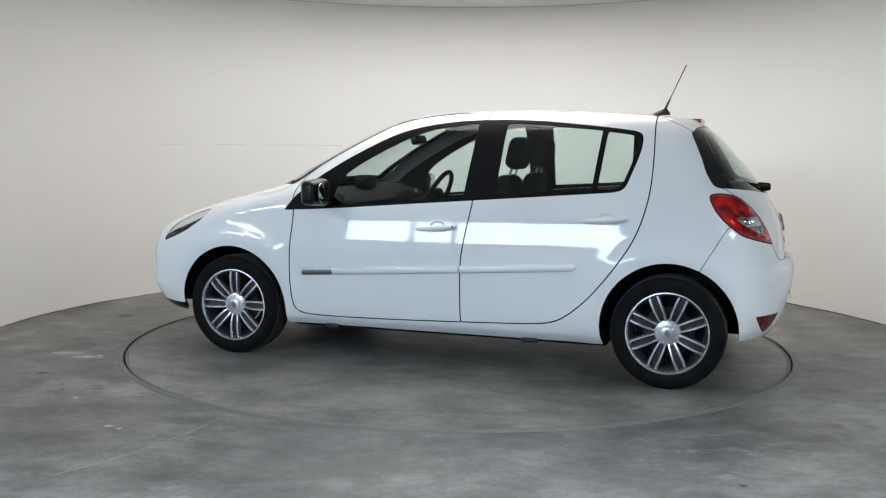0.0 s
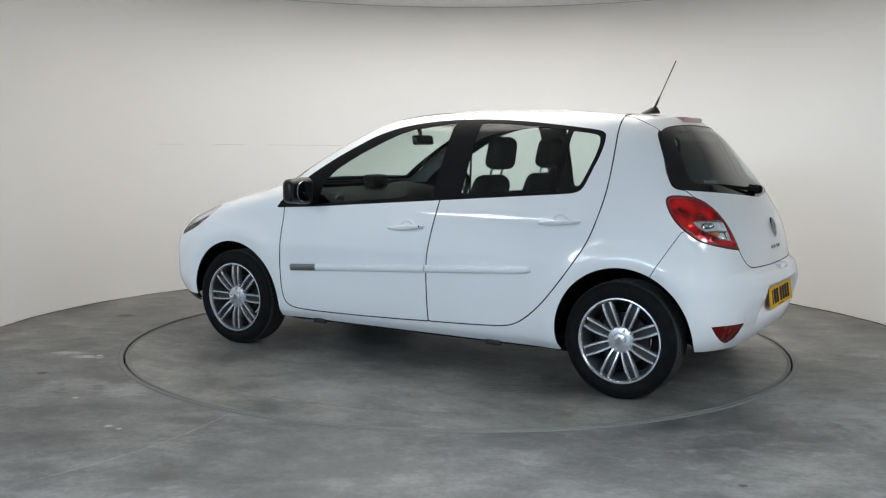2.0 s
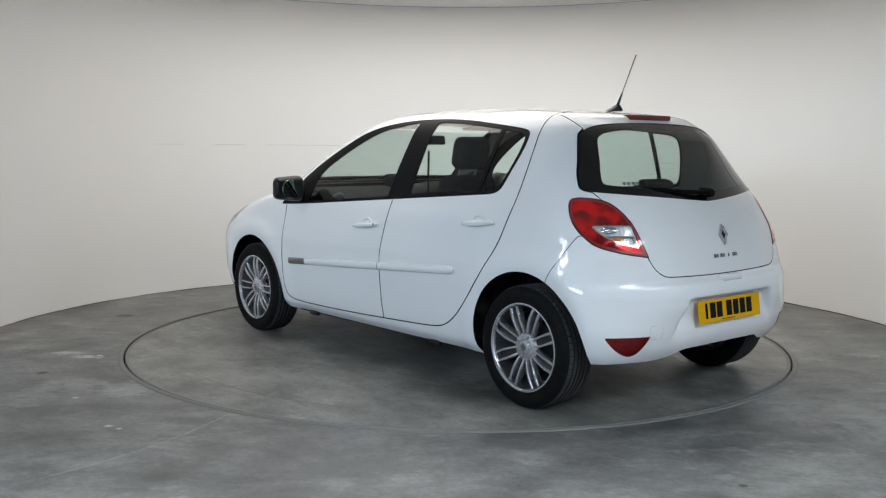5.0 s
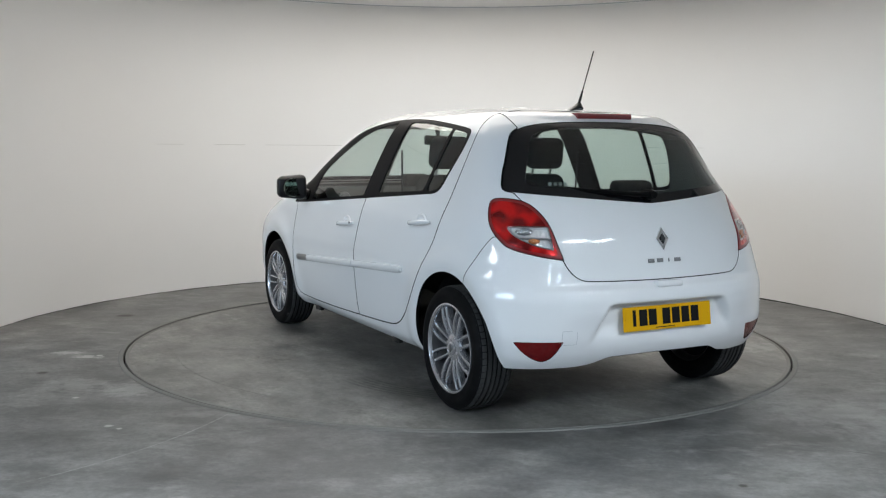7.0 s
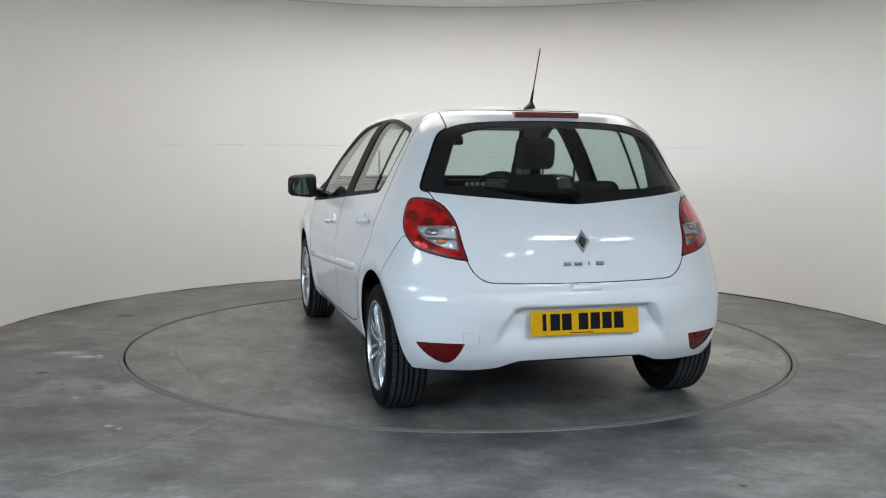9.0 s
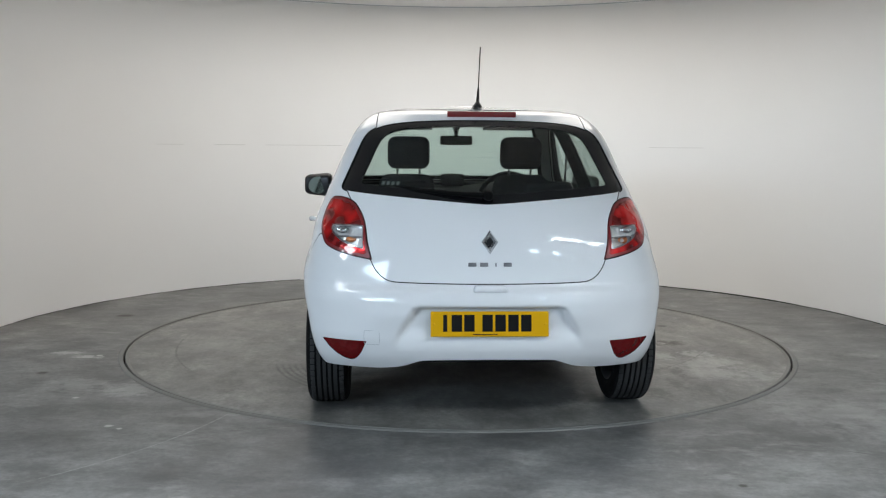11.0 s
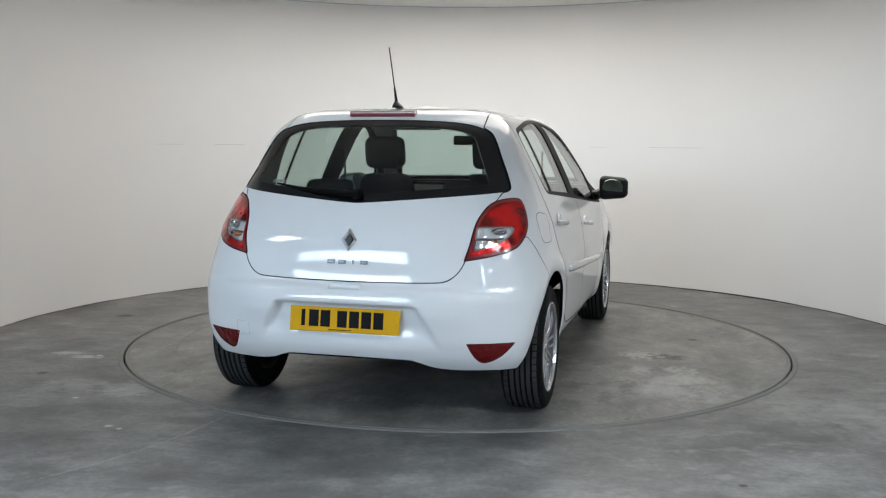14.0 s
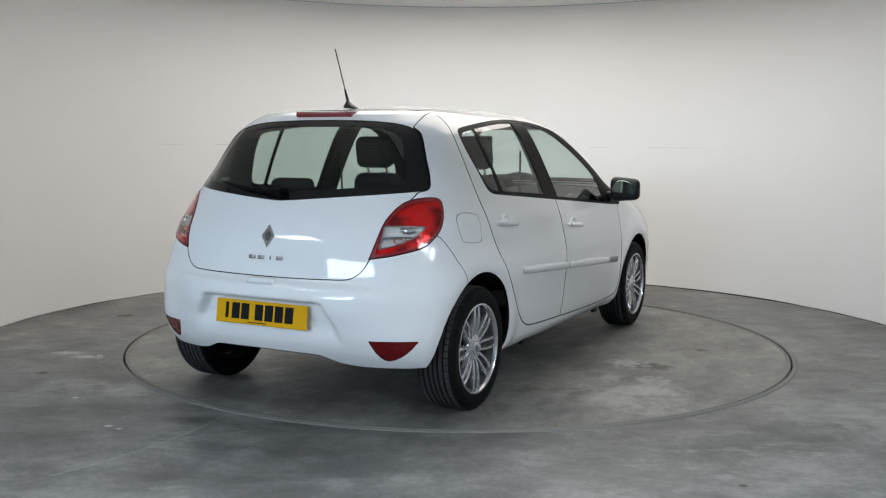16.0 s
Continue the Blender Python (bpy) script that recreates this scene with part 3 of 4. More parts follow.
def edged(s, depth):
    """The skin with its cut edges folded inwards."""
    count = {}
    for f in s.faces:
        for i, j in zip(f, f[1:] + f[:1]):
            count[(i, j)] = 1
    rim = [(i, j) for i, j in count if (j, i) not in count and not (abs(s.p[i][1]) < 1e-6 and abs(s.p[j][1]) < 1e-6)]
    p, n, faces = [s.p], [s.n], list(s.faces)
    k = len(s.p)
    extra, en = [], []
    for i, j in rim:
        d = s.p[j] - s.p[i]
        m = (s.n[i] + s.n[j]) / 2
        w = np.cross(d, m)
        w /= np.linalg.norm(w) + 1e-12
        extra += [s.p[i], s.p[j], s.p[j] - s.n[j] * depth, s.p[i] - s.n[i] * depth]
        en += [w] * 4
        faces.append((k + 1, k, k + 3, k + 2))
        k += 4
    if extra:
        p.append(np.array(extra))
        n.append(np.array(en))
    return Skin(np.concatenate(p), np.concatenate(n), faces)


def panel(name, s, mat, parent, label="", depth=0.0035):
    outer = len(s.faces)
    if depth:
        s = edged(s, depth)
    me = bpy.data.meshes.new(name)
    me.from_pydata([tuple(v) for v in s.p], [], s.faces)
    me.polygons.foreach_set("use_smooth", [True] * len(me.polygons))
    me.update()
    me.normals_split_custom_set_from_vertices([tuple(v) for v in s.n])
    ob = put(name, me, mat, parent, label)
    if depth and mat == M_PAINT:
        me.materials.append(M_DARKGAP)      # folded edges coloured near black for the shade in the shut lines
        me.polygons.foreach_set("material_index", [0] * outer + [1] * (len(s.faces) - outer))
    return ob


def rounded(pts, times=2):
    """A closed outline with its corners cut round."""
    pts = [np.array(q, float) for q in pts]
    for _ in range(times):
        out = []
        for a, b in zip(pts, pts[1:] + pts[:1]):
            out += [a * .75 + b * .25, a * .25 + b * .75]
        pts = out
    return np.array(pts)


def inside(poly, axes):
    """A field over points: the distance to the outline, below zero inside it."""
    a, b = poly, np.roll(poly, -1, axis=0)

    def field(p):
        q = np.stack([p @ np.array(axes[0]), p @ np.array(axes[1])], 1)
        best = np.full(len(q), 1e9)
        odd = np.zeros(len(q), bool)
        for (ax, ay), (bx, by) in zip(a, b):
            ex, ey = bx - ax, by - ay
            px, py = q[:, 0] - ax, q[:, 1] - ay
            t = np.clip((px * ex + py * ey) / (ex * ex + ey * ey + 1e-12), 0, 1)
            best = np.minimum(best, np.hypot(px - t * ex, py - t * ey))
            if abs(ey) > 1e-12:
                odd ^= ((ay > q[:, 1]) != (by > q[:, 1])) & (q[:, 0] < ex * (q[:, 1] - ay) / ey + ax)
        return np.where(odd, -best, best)
    return field


SIDE = ((1, 0, 0), (0, 0, 1))
REAR = ((0, 1, 0), (0, 0, 1))
CORNER = ((.64, .77, 0), (0, 0, 1))


def gap(field, d):
    return lambda p: field(p) + d


def only(field, keep):
    """The field where keep holds, outside elsewhere."""
    return lambda p: np.where(keep(p), field(p), 1.0)


DAYLIGHT = rounded([(2.236, .866), (2.236, .866), (2.121, 1.012), (1.929, 1.139), (1.736, 1.246), (1.545, 1.336), (1.282, 1.386), (1.017, 1.399), (.75, 1.392),
                    (.489, 1.368), (.269, 1.343), (.19, 1.33), (.171, 1.30), (.179, 1.22), (.221, 1.101), (.245, 1.03), (.29, 1.008), (.384, 1.001), (.969, .956), (1.528, .914), (1.945, .881)])
FRONT_DOOR = rounded([(2.165, .861), (2.182, .676), (2.184, .509), (2.177, .339), (2.150, .265), (2.034, .247), (1.529, .254), (1.135, .268), (1.135, .268), (1.132, .566), (1.11, .749), (1.072, .934),
                      (1.069, 1.2), (1.069, 1.446), (1.069, 1.446), (1.28, 1.44), (1.57, 1.40), (1.80, 1.305), (1.99, 1.19), (2.17, 1.05), (2.19, .95)])
REAR_DOOR = rounded([(1.135, .268), (1.135, .268), (.729, .283), (.60, .300), (.50, .365), (.386, .475), (.241, .663), (.161, .812), (.117, .986), (.108, 1.161), (.118, 1.39), (.122, 1.44), (.122, 1.44),
                     (.5, 1.446), (1.069, 1.446), (1.069, 1.446), (1.069, 1.2), (1.072, .934), (1.11, .749), (1.132, .566)])
FRONT_PANE = rounded([(1.93, .90), (1.93, .90), (1.905, 1.06), (1.723, 1.183), (1.469, 1.312), (1.30, 1.360), (1.10, 1.382), (1.10, 1.382), (1.136, .962), (1.136, .962)])
REAR_PANE = rounded([(.952, .985), (.952, .985), (.935, 1.38), (.935, 1.38), (.75, 1.376), (.395, 1.338), (.395, 1.338), (.425, 1.018), (.425, 1.018)])
QUARTER_PANE = rounded([(.365, 1.332), (.365, 1.332), (.24, 1.318), (.20, 1.30), (.205, 1.22), (.245, 1.10), (.268, 1.045), (.31, 1.025), (.395, 1.018), (.395, 1.018)])
LAMP = rounded([(.428, 1.007), (.36, 1.010), (.289, 1.001), (.236, .979), (.177, .926), (.143, .878), (.108, .80), (.082, .744), (.082, .744), (.20, .762), (.33, .793), (.37, .825), (.408, .86), (.434, .91), (.440, .97)])
LAMP_CLEAR = rounded([(.350, .885), (.335, .889), (.158, .890), (.158, .890), (.122, .785), (.122, .785), (.20, .800), (.26, .822), (.315, .850)])
HEADLAMP = rounded([(3.12, .640), (3.12, .640), (3.06, .74), (2.95, .81), (2.80, .858), (2.775, .85), (2.82, .785), (2.94, .705)])
REFLECTOR = rounded([(.295, .385), (.295, .385), (.07, .385), (.07, .385), (.115, .315), (.16, .285), (.20, .295), (.25, .33)])
GLASS_REAR = rounded([(0, 1.372), (.3, 1.366), (.45, 1.350), (.525, 1.322), (.56, 1.29), (.60, 1.20), (.645, 1.10), (.665, 1.052), (.655, 1.040), (.60, 1.032), (.3, 1.008), (.03, .986),
                      (-.03, .986), (-.3, 1.008), (-.60, 1.032), (-.655, 1.040), (-.665, 1.052), (-.645, 1.10), (-.60, 1.20), (-.56, 1.29), (-.525, 1.322), (-.45, 1.350), (-.3, 1.366)], 2)
GLASS_CLEAR = GLASS_REAR * (0.87, 0.83) + (0, 1.19 * .17 + .006)
GATE_LOWER = rounded([(0, .641), (.40, .647), (.455, .654), (.50, .690), (.528, .745), (.57, .87), (.60, .96), (.625, 1.01), (.640, 1.040), (.60, 1.06), (0, 1.06),
                      (-.60, 1.06), (-.640, 1.040), (-.625, 1.01), (-.60, .96), (-.57, .87), (-.528, .745), (-.50, .690), (-.455, .654), (-.40, .647)])
GATE_UPPER = rounded([(.50, 1.30), (.50, 1.30), (.505, 1.36), (.49, 1.432), (.49, 1.432), (0, 1.42), (-.49, 1.432), (-.49, 1.432), (-.505, 1.36), (-.50, 1.30), (-.50, 1.30)])
FUEL_FLAP = rounded([(-.15, .945), (.045, .925), (.055, .90), (.045, .80), (.02, .79), (-.135, .80), (-.16, .83)])
HOOK_COVER = rounded([(.55, .435), (.53, .435), (.49, .435), (.485, .43), (.485, .375), (.49, .37), (.55, .37), (.555, .375), (.555, .43)], 1)
ARCH_REAR, ARCH_FRONT, ARCH_R = (0.0, .295), (2.585, .285), .357


def build_car():
    car = empty_thing("car", "white five-door hatchback with silver alloy wheels on the turntable", "car", pose(0, 0, LIFT))

    skin = body_skin()

    def under(p):
        """Below zero under the body's lower edge."""
        tuck = pchip((0, .28, .40, .50, .9), (.302, .298, .262, .252, .250), np.abs(p[:, 1]))
        edge = np.where(p[:, 0] < -.1, tuck, np.where(p[:, 0] > 2.7, .225, .190))
        return p[:, 2] - edge
    _, skin = split(skin, under)
    for cx, cz in (ARCH_REAR, ARCH_FRONT):
        _, skin = split(skin, lambda p, cx=cx, cz=cz: np.hypot(p[:, 0] - cx, p[:, 2] - cz) - ARCH_R)
    whole = skin

    is_side = lambda p: p[:, 1] > .35
    is_rear = lambda p: p[:, 0] < .30
    side_glass = only(inside(DAYLIGHT, SIDE), is_side)
    rear_glass = only(inside(GLASS_REAR, REAR), is_rear)

    def screen(p):
        ratio = p[:, 1] / (half_width(p[:, 0], p[:, 2]) + 1e-9)
        f = np.maximum.reduce([(ratio - .90) * .6, 1.012 - p[:, 2], p[:, 2] - 1.405])
        return np.where(p[:, 0] > 1.0, f, 1.0)

    # inner lining, set back behind the outer panels; its dark sheet doubles as shut-line shade
    lining = whole
    for f in (only(inside(LAMP, CORNER), lambda p: (p[:, 0] < .05) & (p[:, 1] > .3)), only(inside(HEADLAMP, SIDE), lambda p: p[:, 1] > .2)):
        _, lining = split(lining, f)
    for f in (side_glass, rear_glass, screen):
        _, lining = split(lining, f)
    _, lining = split(lining, lambda p: np.maximum(p[:, 0] + .30, p[:, 2] - .60))
    bm = bmesh.new()
    rbox(bm, (.03, 1.10, .30), pose(-.40, 0, .45), .01)
    part("crash_beam", bm, M_LINER, car, "dark beam behind the bumper")
    panel("inner_lining", offset(both(lining), -.016), M_LINER, car, "dark cabin lining that also blacks out the shut lines", 0)
    _, upper = split(lining, lambda p: np.where(p[:, 0] > 1.18, p[:, 2] - 1.0, p[:, 2] - 1.30))
    panel("headlining", offset(both(upper), -.024), M_HEAD, car, "pale grey headlining", 0)
    _, pillars = split(lining, lambda p: np.where(p[:, 0] < 1.18, np.maximum(np.minimum(p[:, 2] - .97, 1.30 - p[:, 2]), -1), -1.0))
    panel("pillar_lining", offset(both(pillars), -.024), M_PILLAR, car, "grey rear pillar lining", 0)

    # windscreen
    glasspart, skin = split(skin, screen)
    def clear(p):
        ratio = p[:, 1] / (half_width(p[:, 0], p[:, 2]) + 1e-9)
        return np.maximum.reduce([(ratio - .855) * .6, 1.035 - p[:, 2], p[:, 2] - 1.385])
    clearpart, border = split(glasspart, clear)
    ws = panel("windscreen", offset(both(clearpart), -.004), M_GLASS, car, "clear windscreen", 0)
    panel("black_border", offset(both(border), -.003), M_TRIM, ws, "black printed glass border", .006)

    # side windows: black surround with the panes set in it
    trim, skin = split(skin, side_glass)
    panes = []
    for poly in (FRONT_PANE, REAR_PANE, QUARTER_PANE):
        pane, trim = split(trim, inside(poly, SIDE))
        panes.append(pane)
    front_trim, rest = split(trim, lambda p: 1.04 - p[:, 0])
    # doors
    fd, skin = split(skin, gap(only(inside(FRONT_DOOR, SIDE), is_side), .0034))
    _, skin = split(skin, gap(only(inside(FRONT_DOOR, SIDE), is_side), -.0034))
    rd, skin = split(skin, gap(only(inside(REAR_DOOR, SIDE), is_side), .0034))
    _, skin = split(skin, gap(only(inside(REAR_DOOR, SIDE), is_side), -.0034))
    for flip in (False, True):
        m = mirrored if flip else (lambda s: s)
        door = panel("front_door", m(fd), M_PAINT, car, "white front door")
        panel("window_trim", offset(m(front_trim), -.002), M_TRIM, door, "black window surround")
        panel("window_pane", offset(m(panes[0]), -.006), M_GLASS, door, "tinted side window", 0)
        handles(door, 1.272, .796, -1 if flip else 1, True)
        moulding(door, 1.137, 2.100, -1 if flip else 1, True)
        door = panel("rear_door", m(rd), M_PAINT, car, "white rear door")
        panel("window_trim", offset(m(rest), -.002), M_TRIM, door, "black window surround")
        panel("window_pane", offset(m(panes[1]), -.006), M_GLASS, door, "tinted side window", 0)
        panel("quarter_pane", offset(m(panes[2]), -.006), M_GLASS, door, "tinted fixed quarter window", 0)
        handles(door, .338, .866, -1 if flip else 1, False)
        moulding(door, .486, 1.128, -1 if flip else 1, False)

    # tail lamps
    lamp_field = only(inside(LAMP, CORNER), lambda p: (p[:, 0] < .05) & (p[:, 1] > .3))
    lamp, skin = split(skin, gap(lamp_field, .0020))
    _, skin = split(skin, gap(lamp_field, -.0030))
    clear, red = split(lamp, inside(LAMP_CLEAR, CORNER))
    red, red_edge = split(red, gap(lamp_field, .014))
    bowl, bezel = split(clear, gap(inside(LAMP_CLEAR, CORNER), .006))
    lower_bowl, upper_bowl = split(bowl, lambda p: p[:, 2] - .842 - .06 * (p[:, 1] - .62))
    bar, _ = split(bowl, lambda p: np.abs(p[:, 2] - .842 - .06 * (p[:, 1] - .62)) - .0035)
    for flip in (False, True):
        m = mirrored if flip else (lambda s: s)
        root = panel("tail_lamp", offset(m(lamp), -.040), M_REDEDGE, car, "red tail lamp with a clear lower section", 0)
        panel("red_lens", offset(m(red), .004), M_RED, root, "glossy red lens", .03)
        panel("lens_edge", offset(m(red_edge), .0035), M_REDEDGE, root, "deep red lens border", .03)
        panel("clear_lens", offset(m(clear), .004), M_CLEARLENS, root, "clear lens", 0).visible_shadow = False
        panel("bezel", offset(m(bezel), -.001), M_CHROME, root, "bright bezel round the clear lens", .02)
        panel("divider", offset(m(bar), -.006), M_SATIN, root, "grey bar between the lamp bowls", .02)
        panel("reversing_bowl", offset(m(upper_bowl), -.020), M_CLEARBACK, root, "silvered reversing-lamp bowl", 0)
        panel("indicator_bowl", offset(m(lower_bowl), -.026), M_CLEARBACK, root, "silvered indicator bowl", 0)
        s = -1 if flip else 1
        bm = bmesh.new()
        lathe(bm, [(.001, .014), (.009, .012), (.015, .004), (.018, -.012)], 20)
        bmesh.ops.transform(bm, matrix=pose(-.405, .620 * s, .824, 0, 0, 52 if s > 0 else 180 + 38 + 90) @ Matrix.Diagonal((1.5, 1, .85, 1)), verts=bm.verts)
        part("bulb", bm, M_AMBER, root, "amber bulb cover")
        bm = bmesh.new()
        lathe(bm, [(.030, .006), (.026, -.004), (.014, -.010), (.012, -.004), (.001, .002)], 24)
        bmesh.ops.transform(bm, matrix=pose(-.372, .652 * s, .866, 0, 0, 52 if s > 0 else 180 + 38 + 90) @ Matrix.Diagonal((1.3, 1, .55, 1)), verts=bm.verts)
        part("reversing_bulb", bm, M_CHROME, root, "silvered bowl of the reversing lamp")

    # tailgate with its glass
    lower, upper, rim = inside(GATE_LOWER, REAR), inside(GATE_UPPER, REAR), inside(GLASS_REAR, REAR)
    gate_field = only(lambda p: np.minimum.reduce([lower(p), upper(p), rim(p) - .0022]), lambda p: p[:, 0] < .14)
    gate, skin = split(skin, gap(gate_field, .0022))
    _, skin = split(skin, gap(gate_field, -.0026))
    gglass, gate = split(gate, rear_glass)
    pane, band = split(gglass, inside(GLASS_CLEAR, REAR))
    tailgate = panel("tailgate", both(gate), M_PAINT, car, "white tailgate")
    window = panel("rear_window", offset(both(pane), -.003), M_REARGLASS, tailgate, "tinted heated rear window", 0)
    panel("black_border", offset(both(band), -.003), M_BORDER, tailgate, "black printed glass border", .01)
    tailgate_details(tailgate, window)

    # rear bumper
    line = lambda p: np.maximum((p[:, 0] + .283) * .866 + (p[:, 2] - .839) * .502, p[:, 2] - .84)
    bump_field = only(line, lambda p: p[:, 0] < .05)
    bumper, skin = split(skin, gap(bump_field, .0018))
    _, skin = split(skin, gap(bump_field, -.0018))
    refl_field = only(inside(REFLECTOR, CORNER), lambda p: p[:, 2] < .5)
    refl, bumper = split(bumper, refl_field)
    recess_and_bumper(car, bumper, refl)

    # head lamps
    head_field = only(inside(HEADLAMP, SIDE), lambda p: p[:, 1] > .2)
    head, skin = split(skin, head_field)
    for flip in (False, True):
        m = mirrored if flip else (lambda s: s)
        root = panel("head_lamp", offset(m(head), -.05), M_BLACK, car, "clear head lamp with a dark housing", 0)
        strip, _ = split(head, lambda p: .772 - .42 * (p[:, 0] - 2.90) - p[:, 2])
        panel("indicator_bowl", offset(m(strip), -.006), M_HEADBOWL, root, "pale moulding of the indicator", 0)
        panel("lens", m(head), M_CLEARLENS, root, "clear lens", .05).visible_shadow = False
        bm = bmesh.new()
        lathe(bm, [(.001, -.02), (.03, -.015), (.055, .01), (.06, .02)], 24)
        bmesh.ops.transform(bm, matrix=pose(2.98, (-1 if flip else 1) * .66, .745, 0, 0, -35 if flip else 35 - 180), verts=bm.verts)
        part("reflector_bowl", bm, M_CLEARBACK, root, "silvered bowl")

    # lower front intake lip
    lip, skin = split(skin, lambda p: np.where(p[:, 0] > 2.80, p[:, 2] - .270, 1.0))
    panel("front_lip", both(lip), M_BLACK, car, "black front lip")
    # fuel flap, on the right only
    right = mirrored(skin)
    flap_field = only(inside(FUEL_FLAP, SIDE), lambda p: p[:, 1] < -.4)
    flap, right = split(right, gap(flap_field, .0010))
    _, right = split(right, gap(flap_field, -.0010))
    panel("body", joined(skin, right), M_PAINT, car, "glossy white body shell with roof, wings and sills")
    panel("fuel_flap", flap, M_PAINT, car, "white fuel flap")
    underbody(car)
    wheels(car)
    mirrors(car)
    aerial(car)
    cabin(car)
    return car


def handles(door, x, z, s, key):
    """A pull handle over its dished recess."""
    y = s * (float(half_width(x, z)) + .004)
    bm = bmesh.new()
    lathe(bm, [(.001, -.006), (.030, -.005), (.040, .0), (.046, .004), (.050, .001), (.051, -.006)], 28)
    bmesh.ops.transform(bm, matrix=Matrix.Translation((x - .005, y - s * .004, z - .006)) @ Matrix.Diagonal((1.05, s, .95, 1)), verts=bm.verts)
    dish = part("handle_recess", bm, M_PAINT, door)
    bm = bmesh.new()
    pts = []
    for i in range(13):
        k = i / 12
        pts.append((x + .115 - .23 * k, y + s * (.006 + .026 * math.sin(math.pi * min(1, max(0, (k - .02) / .96))) ** .6), z - .012 + .018 * k))
    tube(bm, pts, [.007 + .007 * math.sin(math.pi * i / 12) ** .5 for i in range(13)], 12)
    grip = part("door_handle", bm, M_PAINT, door, "white pull handle")
    if key:
        bm = bmesh.new()
        lathe(bm, [(.001, .004), (.006, .004), (.007, 0)], 14)
        bmesh.ops.transform(bm, matrix=Matrix.Translation((x - .098, y + s * .022, z + .006)) @ Matrix.Diagonal((1, s, 1, 1)), verts=bm.verts)
        part("lock_barrel", bm, M_BLACK, grip, "dark lock barrel")


def moulding(door, x0, x1, s, tip):
    """The raised strip along a door; the front one ends in a grey badge plate."""
    def strip(a, b, name, mat, label, proud, parent):
        bm = bmesh.new()
        rows = []
        n = 26
        for i in range(n + 1):
            x = a + (b - a) * i / n
            zc = .620 - (x - .486) * .0605 - .012
            half = .0215 * min(1, ((x - x0 + .012) / .05) ** .5 if not tip else 1)
            row = []
            for dz, dy in ((-1, -.004), (-.93, .009), (-.5, .0155), (.35, .0165), (.90, .011), (1, -.004)):
                z = zc + dz * half
                row.append((x, s * (float(half_width(x, z)) + dy + proud), z))
            rows.append(row)
        sheet(bm, rows)
        bm.faces.new([bm.verts.new(q) for q in rows[0]])
        bm.faces.new([bm.verts.new(q) for q in rows[-1]])
        return part(name, bm, mat, parent, label, angle=50)
    end = 1.905 if tip else x1
    m = strip(x0, end, "side_moulding", M_PAINT, "white raised door moulding", 0, door)
    if tip:
        strip(end + .001, x1, "moulding_tip", M_SATIN, "grey lettered badge on the moulding", -.001, m)


